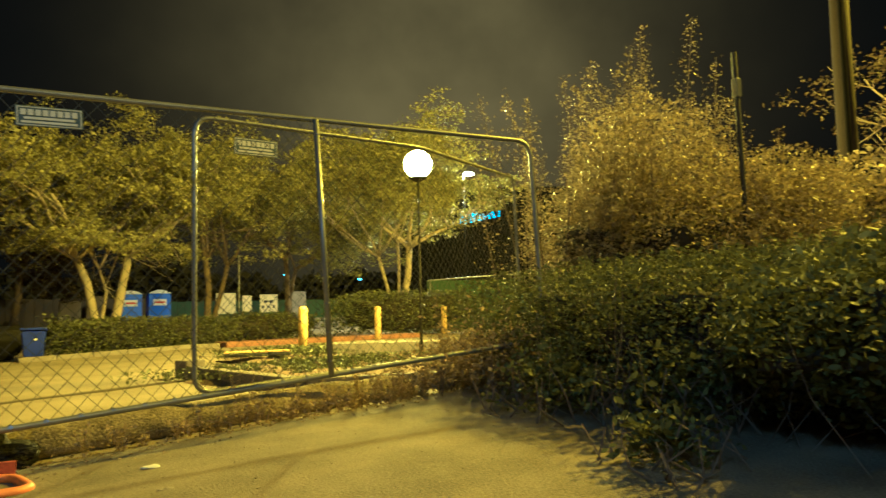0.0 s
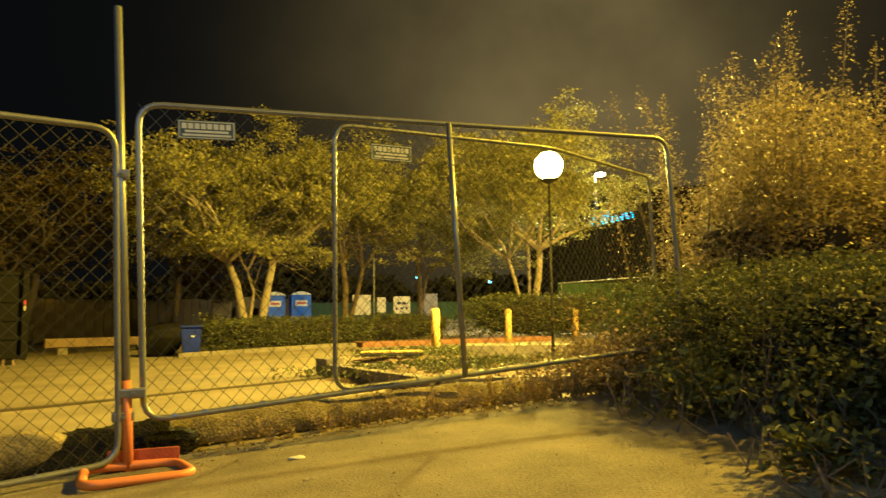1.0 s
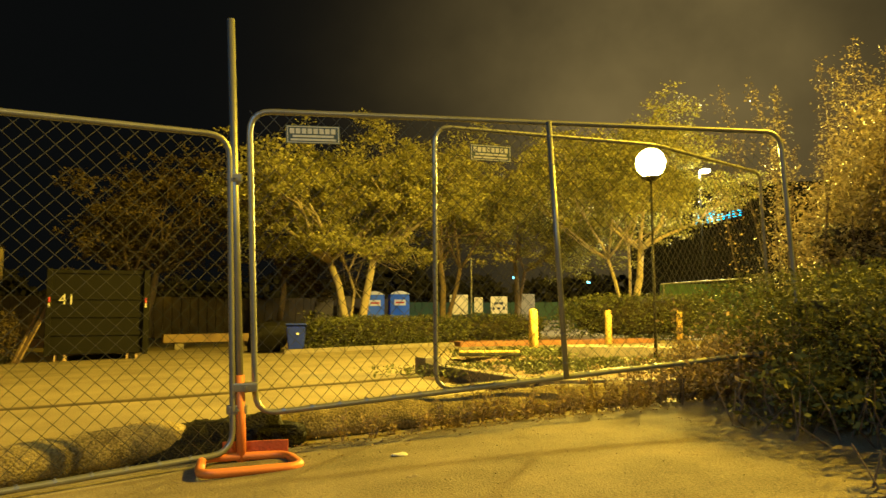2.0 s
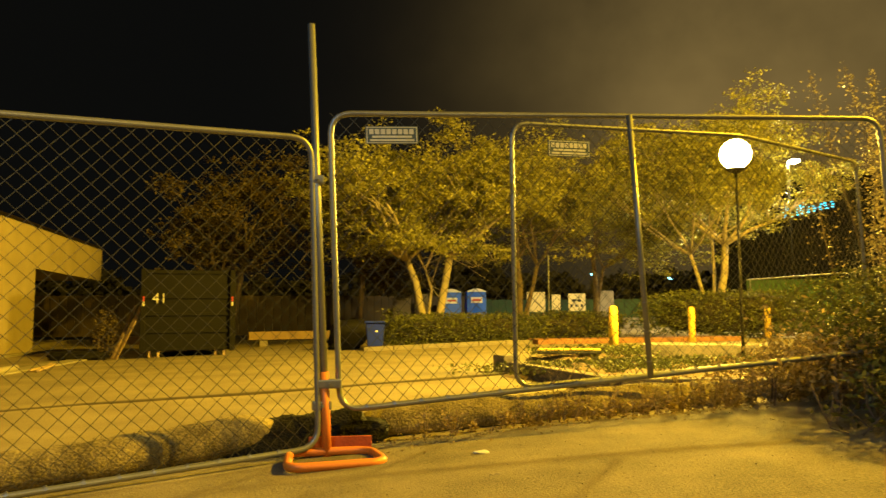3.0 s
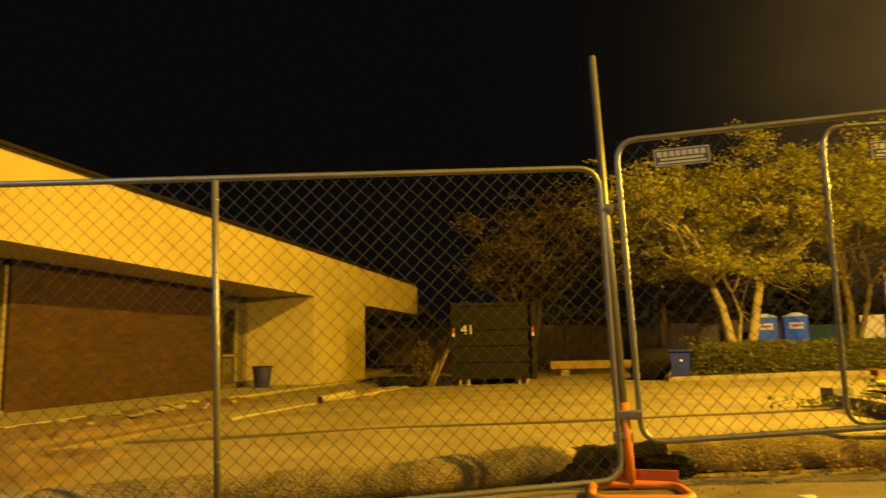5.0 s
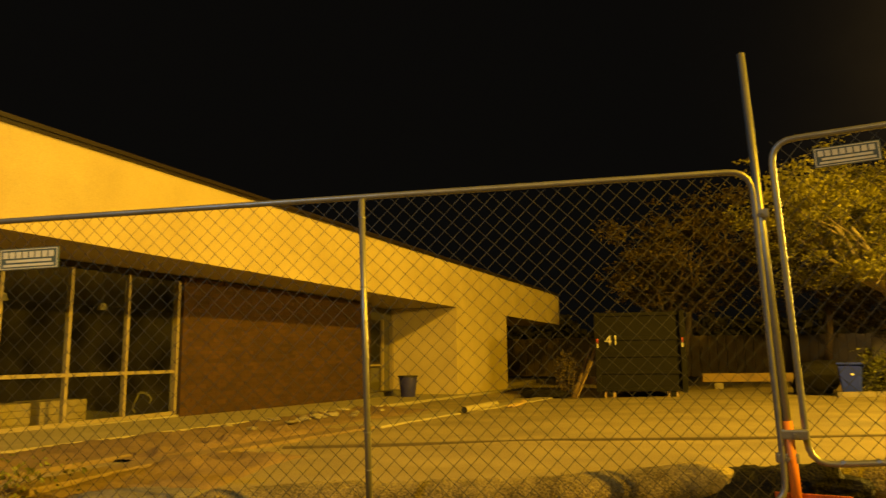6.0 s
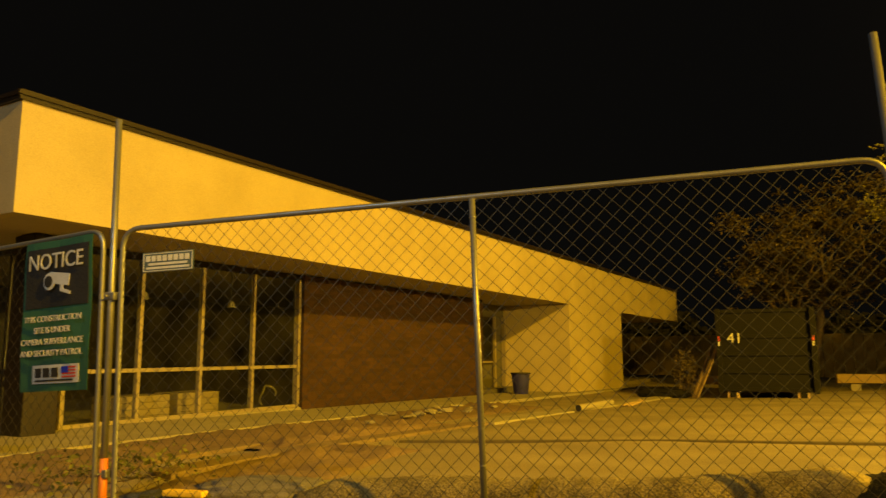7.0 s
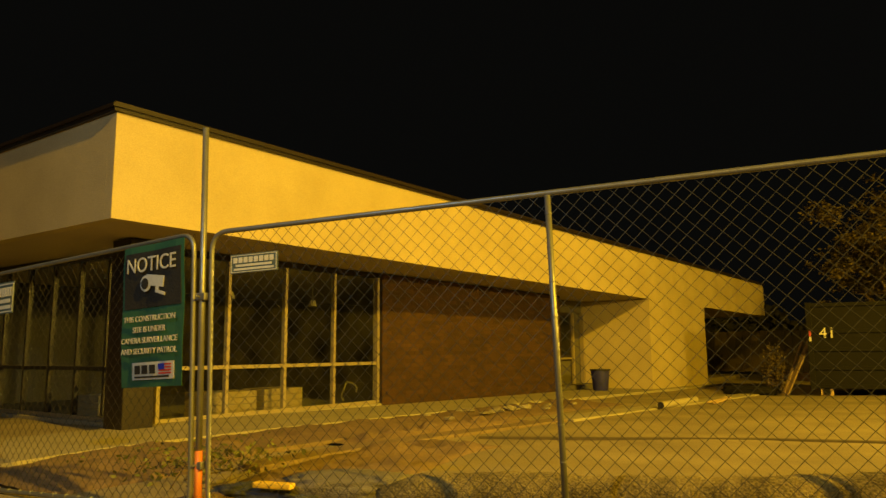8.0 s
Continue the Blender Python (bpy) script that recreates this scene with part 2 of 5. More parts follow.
def sweep(bm, pts, radii, n=8, closed=False):
    pts = [Vector(p) for p in pts]
    if not isinstance(radii, (list, tuple)):
        radii = [radii] * len(pts)
    rings, k = [], len(pts)
    normal = None
    for i, p in enumerate(pts):
        a = pts[(i - 1) % k] if closed or i else p
        b = pts[(i + 1) % k] if closed or i < k - 1 else p
        d = (b - a).normalized()
        if normal is None:
            normal = d.orthogonal().normalized()
        normal = (normal - d * normal.dot(d)).normalized()
        side = d.cross(normal)
        rings.append([bm.verts.new(p + (normal * math.cos(q) + side * math.sin(q)) * radii[i]) for q in (2 * math.pi * j / n for j in range(n))])
    for i in range(k if closed else k - 1):
        r, s = rings[i], rings[(i + 1) % k]
        if closed and i == k - 1:
            off = min(range(n), key=lambda o: (r[0].co - s[o].co).length)
            s = s[off:] + s[:off]
        for j in range(n):
            bm.faces.new((r[j], r[(j + 1) % n], s[(j + 1) % n], s[j]))
    if not closed:
        bm.faces.new(rings[0][::-1])
        bm.faces.new(rings[-1])
    return bm


def rounded(corners, r, steps=5):
    """A closed path through four corners, with round turns."""
    out, k = [], len(corners)
    for i in range(k):
        p, a, b = Vector(corners[i]), Vector(corners[i - 1]), Vector(corners[(i + 1) % k])
        p0, p1 = p + (a - p).normalized() * r, p + (b - p).normalized() * r
        for s in range(steps + 1):
            f = s / steps
            out.append(p0 * (1 - f) ** 2 + p * 2 * f * (1 - f) + p1 * f * f)
    return out


def raw(name, verts, faces, material, parent=None, label="", soft=False):
    me = bpy.data.meshes.new(name)
    me.from_pydata([tuple(v) for v in verts], [], faces)
    me.materials.append(material)
    if soft:
        me.polygons.foreach_set("use_smooth", [True] * len(me.polygons))
    me.update()
    ob = new(name, me)
    if parent is not None:
        ob.parent = parent
        ob.matrix_parent_inverse = parent.matrix_world.inverted()
    if label:
        ob["label"] = label
    return ob


def leaves(name, centres, size, material, parent, rng, up=0.3, long=1.9, oval=False):
    """Many small folded leaves at the given places: kites, or, where the camera comes near, ovals of four triangles."""
    c = np.asarray(centres)
    n = len(c)
    d = rng.normal(size=(n, 3))
    d[:, 2] = d[:, 2] * 0.6 + up
    d /= np.linalg.norm(d, axis=1)[:, None]
    o = rng.normal(size=(n, 3))
    s = np.cross(d, o)
    s /= np.linalg.norm(s, axis=1)[:, None]
    q = np.cross(d, s)
    z = size * rng.uniform(0.55, 1.35, n)[:, None]
    a, b = c, c + d * z * long
    if oval:
        rim = [c + d * z * long * f - q * z * 0.1 + (s * k + q * 0.2) * z * w for f, w, k in ((0.25, 0.36, 1), (0.65, 0.42, 1), (0.65, 0.42, -1), (0.25, 0.36, -1))]
        v = np.stack([a, rim[0], rim[1], b, rim[2], rim[3]], 1).reshape(-1, 3)
        i = np.arange(n)[:, None] * 6
        f = np.concatenate([i + [0, 1, 5], i + [1, 2, 5], i + [2, 4, 5], i + [2, 3, 4]], 1).reshape(-1, 3)
    else:
        m = c + d * z * long * 0.5 - q * z * 0.18
        l, r = m + s * z * 0.48 + q * z * 0.25, m - s * z * 0.48 + q * z * 0.25
        v = np.stack([a, l, b, r], 1).reshape(-1, 3)
        i = np.arange(n)[:, None] * 4
        f = np.concatenate([i + [0, 1, 2], i + [0, 2, 3]], 1).reshape(-1, 3)
    me = bpy.data.meshes.new(name)
    me.vertices.add(len(v))
    me.vertices.foreach_set("co", v.astype(np.float32).ravel())
    me.loops.add(len(f) * 3)
    me.loops.foreach_set("vertex_index", f.astype(np.int32).ravel())
    me.polygons.add(len(f))
    me.polygons.foreach_set("loop_start", np.arange(0, len(f) * 3, 3, dtype=np.int32))
    me.materials.append(material)
    me.update(calc_edges=True)
    ob = new(name, me)
    if parent is not None:
        ob.parent = parent
        ob.matrix_parent_inverse = parent.matrix_world.inverted()
    return ob


def words(text, size, m, material, parent, name="lettering", depth=0.002, align="CENTER"):
    cu = bpy.data.curves.new(name, "FONT")
    cu.body, cu.size, cu.extrude, cu.align_x, cu.align_y = text, size, depth, align, "CENTER"
    tmp = new(name, cu)
    bpy.context.view_layer.update()
    me = bpy.data.meshes.new_from_object(tmp.evaluated_get(bpy.context.evaluated_depsgraph_get()))
    bpy.data.objects.remove(tmp)
    me.materials.clear()
    me.materials.append(material)
    ob = new(name, me)
    ob.matrix_world = m
    if parent is not None:
        bpy.context.view_layer.update()
        ob.parent = parent
        ob.matrix_parent_inverse = parent.matrix_world.inverted()
    return ob


# ---- ground ----
def build_ground():
    xs = sorted(set([-400, -200, -100, -60, -40, -30] + [round(-24 + 0.4 * i, 2) for i in range(121)] + [30, 40, 60, 100, 200, 400]))
    ys = sorted(set([-400, -200, -100, -50, -25, -12] + [round(-6 + 0.3 * i, 2) for i in range(60)] + [round(12 + 0.8 * i, 2) for i in range(50)] + [60, 80, 120, 200, 400]))
    verts, faces = [], []
    for y in ys:
        for x in xs:
            z = ground_z(x, y)
            if abs(x) < 24 and abs(y) < 52:
                z += 0.016 * noise.noise((x * 0.8, y * 0.8, 0)) - 0.008
            verts.append((x, y, z))
    k = len(xs)
    for j in range(len(ys) - 1):
        for i in range(k - 1):
            faces.append((j * k + i, j * k + i + 1, (j + 1) * k + i + 1, (j + 1) * k + i))
    g = raw("ground", verts, faces, ASPHALT, soft=True)
    tagged(g, "worn grey asphalt lot and driveway, sandy and lamplit", "ground", kind="structure")


build_ground()


def build_driveway():
    """The darker asphalt on the road's side of the fence, with a ragged edge."""
    xs = [-30, -20, -14, -10] + [round(-8 + 0.2 * i, 2) for i in range(91)] + [12, 16, 24]
    verts, faces, rows = [], [], 40
    for x in xs:
        edge = (4.74 + 0.27 * x if x > -0.9 else fence_y(x) + 0.30) + 0.05 * noise.noise((x * 2.3, 0, 1)) + 0.03 * noise.noise((x * 7.1, 0, 4))
        edge = max(-3.0, min(edge, 6.2))
        for j in range(rows + 1):
            y = edge - (edge + 14) * (j / rows) ** 1.7
            z = ground_z(x, y)
            if abs(x) < 24:
                z += 0.016 * noise.noise((x * 0.8, y * 0.8, 0)) - 0.008
            verts.append((x, y, z + (0.016 if j else -0.02)))
    for i in range(len(xs) - 1):
        for j in range(rows):
            a = i * (rows + 1) + j
            faces.append((a, a + 1, a + rows + 2, a + rows + 1))
    g = raw("road", verts, faces, DRIVEWAY, soft=True)
    tagged(g, "smooth worn asphalt driveway with a ragged edge", "driveway", kind="structure")


build_driveway()


def strip(name, pts, width, material, lift, label, category, kind="structure", height=0.0):
    """A flat band along a line on the ground."""
    bm = bmesh.new()
    prev = None
    pts = [Vector((x, y, 0)) for x, y in pts]
    fine = []
    for a, b in zip(pts, pts[1:]):
        k = max(1, int((b - a).length / 0.35))
        fine += [a.lerp(b, i / k) for i in range(k)]
    fine.append(pts[-1])
    for i, p in enumerate(fine):
        d = (fine[min(i + 1, len(fine) - 1)] - fine[max(i - 1, 0)]).normalized()
        s = Vector((-d.y, d.x, 0)) * width / 2 * (1 + 0.15 * noise.noise(p * 1.7))
        row = []
        for q in (p - s, p + s):
            z = ground_z(q.x, q.y)
            row += [bm.verts.new((q.x, q.y, z + lift + height)), bm.verts.new((q.x, q.y, z - 0.05))]
        if prev:
            bm.faces.new((prev[0], row[0], row[2], prev[2]))
            bm.faces.new((prev[1], row[1], row[0], prev[0]))
            bm.faces.new((prev[2], row[2], row[3], prev[3]))
        else:
            bm.faces.new((row[0], row[2], row[3], row[1]))
        prev = row
    bm.faces.new((prev[0], prev[1], prev[3], prev[2]))
    bmesh.ops.recalc_face_normals(bm, faces=bm.faces)
    return tagged(part(name, bm, material), label, category, kind=kind)


# A long thin cast shadow, laid on the asphalt as a dark band.
strip("trim", [(-6.5, 6.4), (-4.0, 8.53), (-1.75, 9.72), (1.15, 11.5)], 0.12, SHADOW_LINE, 0.013, "long thin cast shadow laid as a dark line across the asphalt", "tar seam")
# ---- the fence ----
def mesh_wires(tl, tr, bl, br, pitch=0.092, r=0.0019):
    """Woven chain link between four corners: zigzag wires that run from top to bottom."""
    tl, tr, bl, br = (Vector(p) for p in (tl, tr, bl, br))
    w = ((tr - tl).length + (br - bl).length) / 2
    h = ((tl - bl).length + (tr - br).length) / 2
    nu, nv = int(w / (pitch / 2)), int(h / (pitch / 2))
    face = (tr - tl).cross(bl - tl).normalized()
    verts, faces = [], []

    def at(u, v):
        p = (tl * (1 - u) + tr * u) * (1 - v) + (bl * (1 - u) + br * u) * v
        sag = 0.018 * noise.noise(p * 1.3)
        return p + face * sag

    for i in range(nu):
        base = len(verts)
        for j in range(nv + 1):
            odd = (i + j) % 2
            p = at((i + odd) / nu, j / nv) + face * (0.002 if odd else -0.002)
            for q in range(3):
                a = q * 2.0944
                verts.append(p + face * (r * math.cos(a)) + (tr - tl).normalized() * (r * 1.35 * math.sin(a)))
        for j in range(nv):
            a, b = base + 3 * j, base + 3 * j + 3
            for q in range(3):
                faces.append((a + q, a + (q + 1) % 3, b + (q + 1) % 3, b + q))
    return verts, faces


def fence_panel(tl, tr, bl, br, mids, label):
    ob = thing("chain_link_fence", Vector(bl).lerp(Vector(br), 0.5), label, "fence", "temporary fence panels")
    part("pipe_frame", sweep(bmesh.new(), rounded((tl, tr, br, bl), 0.13), 0.0175, 10, True), STEEL, ob, "galvanised steel tube frame", True)
    v, f = mesh_wires(tl, tr, bl, br)
    tagged(raw("wire_mesh", v, f, WIRE, ob, "chain-link wire mesh"), kind="stuff")
    for a, b in mids:
        part("middle_post", cyl(bmesh.new(), a, b, 0.0185), STEEL, ob, "", True)
        for i in range(9):
            p = Vector(a).lerp(Vector(b), 0.06 + 0.11 * i)
            part("tie_wire", cyl(bmesh.new(), p - Vector((0, 0, 0.004)), p + Vector((0, 0, 0.004)), 0.0205), STEEL, ob)
    bm = bmesh.new()
    a, b = Vector(bl), Vector(br)
    for i in range(1, int((b - a).length / 0.16)):
        p = a.lerp(b, i * 0.16 / (b - a).length)
        d = (b - a).normalized()
        cyl(bm, p - d * 0.007, p + d * 0.007 + Vector((0, 0, 0.006)), 0.0205, n=8)
    tagged(part("bottom_tie_wire", bm, STEEL, ob, "twisted wire ties on the bottom rail"), kind="stuff")
    return ob


P1 = [(-0.678, 4.35, 2.124), (2.991, 4.93, 2.25), (-0.61, 4.36, 0.382), (3.089, 4.95, 0.693)]
P2 = [(-4.76, 2.13, 1.785), (-0.775, 4.28, 1.958), (-4.72, 2.15, -0.055), (-0.717, 4.29, 0.188)]
P3 = [(-8.47, 1.01, 1.605), (-4.87, 2.05, 1.785), (-8.45, 1.01, -0.205), (-4.8, 2.065, -0.055)]
P4 = [(0.502, 5.22, 2.296), (2.414, 5.8, 2.348), (0.512, 5.22, 0.419), (2.512, 5.82, 0.529)]
P5 = [(2.414, 5.8, 2.348), (4.245, 7.3, 2.443), (2.512, 5.82, 0.529), (4.314, 7.32, 0.62)]
panel_1 = fence_panel(*P1, [((1.173, 4.575, 2.175), (1.26, 4.57, 0.538))], "galvanised chain-link temporary fence panel, leaning beside the shrubs")
panel_2 = fence_panel(*P2, [((-2.69, 3.236, 1.86), (-2.635, 3.26, 0.045))], "galvanised chain-link temporary fence panel across the driveway")


def bent_fence(pa, pb, label):
    """A panel whose rails are bent where it was pushed into the shrubs."""
    (tl, tm, bl, bm0), (_, tr, _, br) = pa, pb
    ob = thing("chain_link_fence", Vector(bl).lerp(Vector(br), 0.5), label, "fence", "temporary fence panels")
    path = rounded((tl, tm, tr, br, bm0, bl), 0.13)
    part("pipe_frame", sweep(bmesh.new(), path, 0.0175, 10, True), STEEL, ob, "bent galvanised steel tube frame", True)
    for p in (pa, pb):
        v, f = mesh_wires(*p)
        tagged(raw("wire_mesh", v, f, WIRE, ob, "chain-link wire mesh"), kind="stuff")


bent_fence(P4, P5, "bent galvanised chain-link fence panel behind another, running into shrubs")
panel_3 = fence_panel(*P3, [], "shadowed chain-link fence panel that carries a banner")


def fence_pole(base, top, label, sleeve):
    ob = thing("fence_pole", base, label, "fence pole", "fence poles")
    base, top = Vector(base), Vector(top)
    bm = cyl(bmesh.new(), base, top, 0.0215, n=14)
    part("pipe", bm, STEEL, ob, "galvanised steel pipe", True)
    bm = cyl(bmesh.new(), base, base.lerp(top, sleeve), 0.0265, n=14)
    part("sleeve", bm, ORANGE, ob, "orange painted steel socket", True)
    return ob, base, top


def clamp(ob, p, along, width):
    along = Vector(along).normalized()
    turn = math.degrees(math.atan2(along.y, along.x))
    bm = box(bmesh.new(), p, (width * 0.85, 0.05, 0.052), turn, 0.01)
    c = part("clamp", bm, STEEL, ob, "steel pipe clamp")
    s = Vector((-along.y, along.x, 0)) * -0.035
    part("clamp_bolt", cyl(bmesh.new(), Vector(p) + s * 0.6, Vector(p) + s * 1.5, 0.008, n=6), STEEL, c)


pole_1, b1, t1 = fence_pole((-0.673, 4.31, 0.13), (-0.785, 4.29, 2.645), "tall galvanised fence pole in an orange stand", 0.19)
clamp(pole_1, b1.lerp(t1, 0.63), (1, 0.15, 0), 0.10)
clamp(pole_1, b1.lerp(t1, 0.163) + Vector((0.03, 0, 0)), (1, 0.15, 0), 0.16)
clamp(pole_1, b1.lerp(t1, 0.115) + Vector((-0.02, 0, 0)), (1, 0.3, 0), 0.13)
pole_2, b2, t2 = fence_pole((-4.78, 2.11, -0.12), (-4.833, 2.087, 2.542), "tall galvanised fence pole with an orange socket", 0.165)
clamp(pole_2, b2.lerp(t2, 0.55), (1, 0.3, 0), 0.11)
clamp(pole_2, b2.lerp(t2, 0.13), (1, 0.3, 0), 0.11)


def fence_stand(x, y, turn):
    z = ground_z(x, y)
    ob = thing("fence_stand", (x, y, z), "orange painted steel tube fence stand on the asphalt", "fence stand", "fence stands", turn)
    m = ob.matrix_world
    loop = [m @ Vector(p) for p in ((-0.22, 0.0, 0.035), (0.23, 0.02, 0.035), (0.31, -0.30, 0.03), (-0.20, -0.40, 0.03))]
    part("tube_loop", sweep(bmesh.new(), rounded(loop, 0.09), 0.024, 10, True), ORANGE, ob, "", True)
    bm = box(bmesh.new(), m @ Vector((0.06, 0.06, 0.06)), (0.36, 0.012, 0.10), turn, 0.004)
    part("back_plate", bm, ORANGE_DARK, ob, "worn rust-orange steel plate")
    return ob


fence_stand(-0.66, 4.30, 6)
fence_stand(-4.80, 2.09, 25)


def placard(tl, tr, bl, br, parent_label):
    """A small plain sign wired to the fence: pale border and bars for its writing."""
    tl, tr, bl, br = (Vector(p) for p in (tl, tr, bl, br))
    u, v = tr - tl, bl - tl
    n = u.cross(v).normalized()
    if n.dot(-tl) < 0:
        n = -n
    ob = thing("fence_placard", bl.lerp(br, 0.5), parent_label, "sign", "fence placards")

    def slab(name, a, b, c, d, lift, thick, material, label=""):
        bm = bmesh.new()
        q = [tl + u * s + v * t + n * (lift + k) for k in (0, thick) for s, t in ((a, b), (c, b), (c, d), (a, d))]
        vs = [bm.verts.new(p) for p in q]
        for f in ((0, 1, 2, 3), (4, 5, 6, 7), (0, 1, 5, 4), (1, 2, 6, 5), (2, 3, 7, 6), (3, 0, 4, 7)):
            bm.faces.new([vs[i] for i in f])
        bmesh.ops.recalc_face_normals(bm, faces=bm.faces)
        return part(name, bm, material, ob, label)

    slab("board", 0, 0, 1, 1, 0.0, 0.004, PLACARD, "dark slate-coloured board")
    for a, b, c, d in ((0.02, 0.05, 0.98, 0.09), (0.02, 0.92, 0.98, 0.96), (0.02, 0.09, 0.035, 0.92), (0.965, 0.09, 0.98, 0.92)):
        slab("border", a, b, c, d, 0.005, 0.002, FADED)
    for i in range(8):
        a = 0.07 + i * 0.109
        slab("bar", a, 0.17, a + 0.083, 0.46, 0.005, 0.002, FADED)
    slab("thin_bar", 0.12, 0.54, 0.88, 0.66, 0.005, 0.002, FADED)
    slab("thin_bar", 0.08, 0.74, 0.92, 0.85, 0.005, 0.002, FADED)


def on_panel(p, u0, u1, v0, v1, off):
    tl, tr, bl, br = (Vector(q) for q in p)
    f = lambda u, v: (tl * (1 - u) + tr * u) * (1 - v) + (bl * (1 - u) + br * u) * v
    n = (tr - tl).cross(bl - tl).normalized()
    if n.dot(-tl) < 0:
        n = -n
    return [f(u, v) + n * off for u, v in ((u0, v0), (u1, v0), (u0, v1), (u1, v1))]


placard(*on_panel(P1, 0.055, 0.140, 0.046, 0.108, 0.012), "small slate fence sign wired to the chain link")
placard(*on_panel(P4, 0.14, 0.31, 0.060, 0.125, 0.012), "small slate fence sign seen through two meshes")
placard(*on_panel(P2, 0.036, 0.118, 0.095, 0.165, 0.012), "small slate fence sign wired below the top rail")
placard(*on_panel(P3, 0.29, 0.392, 0.05, 0.20, 0.012), "small slate fence sign wired to a shadowed panel")


def banner():
    a, b, c, d = on_panel(P3, 0.806, 0.984, 0.012, 0.565, 0.03)
    ob = thing("notice_banner", c.lerp(d, 0.5), "black and green site notice banner tied to the fence", "banner")
    u, v = b - a, c - a
    n = u.cross(v).normalized()
    if n.dot(-a) < 0:
        n = -n

    def sheet(name, u0, u1, v0, v1, lift, material, label=""):
        verts, faces, k = [], [], 8
        for j in range(k + 1):
            for i in range(k + 1):
                s, t = u0 + (u1 - u0) * i / k, v0 + (v1 - v0) * j / k
                w = 0.006 * math.sin(s * 9 + t * 4) + 0.004 * math.sin(t * 11)
                verts.append(a + u * s + v * t + n * (lift + w))
        for j in range(k):
            for i in range(k):
                q = j * (k + 1) + i
                faces.append((q, q + 1, q + k + 2, q + k + 1))
        o = raw(name, verts, faces, material, ob, label)
        s = o.modifiers.new("thickness", "SOLIDIFY")
        s.thickness = 0.003
        return o

    sheet("cloth", 0, 1, 0, 1, 0, GREEN_CLOTH, "green banner cloth")
    sheet("black_field", 0.04, 0.96, 0.05, 0.45, 0.006, BLACK_CLOTH, "black upper field")
    x, y = u.normalized(), -v.normalized()
    turn = Matrix((x, y, x.cross(y))).transposed().to_4x4()
    h = v.length

    def line(t, s, size, material=FADED):
        words(t, size * h, Matrix.Translation(a + u * 0.5 + v * s + n * 0.027) @ turn, material, ob)

    line("NOTICE", 0.15, 0.15)
    for t, s in (("THIS CONSTRUCTION", 0.53), ("SITE IS UNDER", 0.605), ("CAMERA SURVEILLANCE", 0.68), ("AND SECURITY PATROL", 0.755)):
        line(t, s, 0.056)
    w = u.length
    P = lambda s, t: a + u * s + v * t + n * 0.018
    bm = bmesh.new()
    tw = math.degrees(math.atan2(x.y, x.x))
    box(bm, P(0.56, 0.268), (0.30 * w, 0.004, 0.078 * h), tw, 0.0015, (0, 6, 0))
    cyl(bm, P(0.41, 0.28) - n * 0.002, P(0.41, 0.28) + n * 0.002, 0.088 * w, n=24)
    box(bm, P(0.60, 0.325), (0.05 * w, 0.004, 0.06 * h), tw, 0.0015)
    box(bm, P(0.66, 0.357), (0.15 * w, 0.004, 0.022 * h), tw, 0.0015, (0, 14, 0))
    q = part("camera_pictogram", bm, FADED, ob, "white camera pictogram")
    part("lens_mark", cyl(bmesh.new(), P(0.40, 0.281), P(0.40, 0.281) + n * 0.006, 0.06 * w, n=24), BLACK_CLOTH, q)
    sheet("sponsor_patch", 0.2, 0.88, 0.83, 0.95, 0.008, FADED, "white patch")
    for s0, s1 in ((0.25, 0.35), (0.38, 0.48), (0.51, 0.60)):
        sheet("patch_bar", s0, s1, 0.85, 0.91, 0.012, BLACK_CLOTH)
    sheet("patch_bar_long", 0.25, 0.80, 0.925, 0.937, 0.012, BLACK_CLOTH)
    sheet("flag_field", 0.65, 0.74, 0.845, 0.885, 0.0135, NAVY)
    for i in range(4):
        sheet("flag_stripe", 0.65, 0.84, 0.845 + i * 0.02, 0.855 + i * 0.02, 0.012, RED)


banner()


# ---- the low building ----
BO, BU, BN = Vector((-8.75, 2.67, 0)), Vector((-0.2156, 0.9765, 0)), Vector((0.9765, 0.2156, 0))
BTURN = math.degrees(math.atan2(BU.y, BU.x))


def bp(u, n, z):
    return BO + BU * u + BN * n + Vector((0, 0, z))


def bbox(bm, u0, u1, n0, n1, z0, z1, bevel=0.0):
    return box(bm, bp((u0 + u1) / 2, (n0 + n1) / 2, (z0 + z1) / 2), (abs(u1 - u0), abs(n1 - n0), z1 - z0), BTURN, bevel)


SO, TOP, RISE = 2.52, 3.83, 0.0067
building = thing("building", bp(10, -5, -0.3), "low cream stucco building with a deep overhanging fascia", "building")


def sloped(bm, u0, u1, n0, n1, z0, z1, top=True):
    """A length whose upper side, or both sides, climb slowly along the front."""
    vs = [bm.verts.new(bp(u, n, z + (RISE * u if up or not top else 0))) for u in (u0, u1) for n in (n0, n1) for z, up in ((z0, False), (z1, True))]
    for q in ((0, 1, 3, 2), (4, 5, 7, 6), (0, 1, 5, 4), (2, 3, 7, 6), (0, 2, 6, 4), (1, 3, 7, 5)):
        bm.faces.new([vs[i] for i in q])
    bmesh.ops.recalc_face_normals(bm, faces=bm.faces)
    return bm


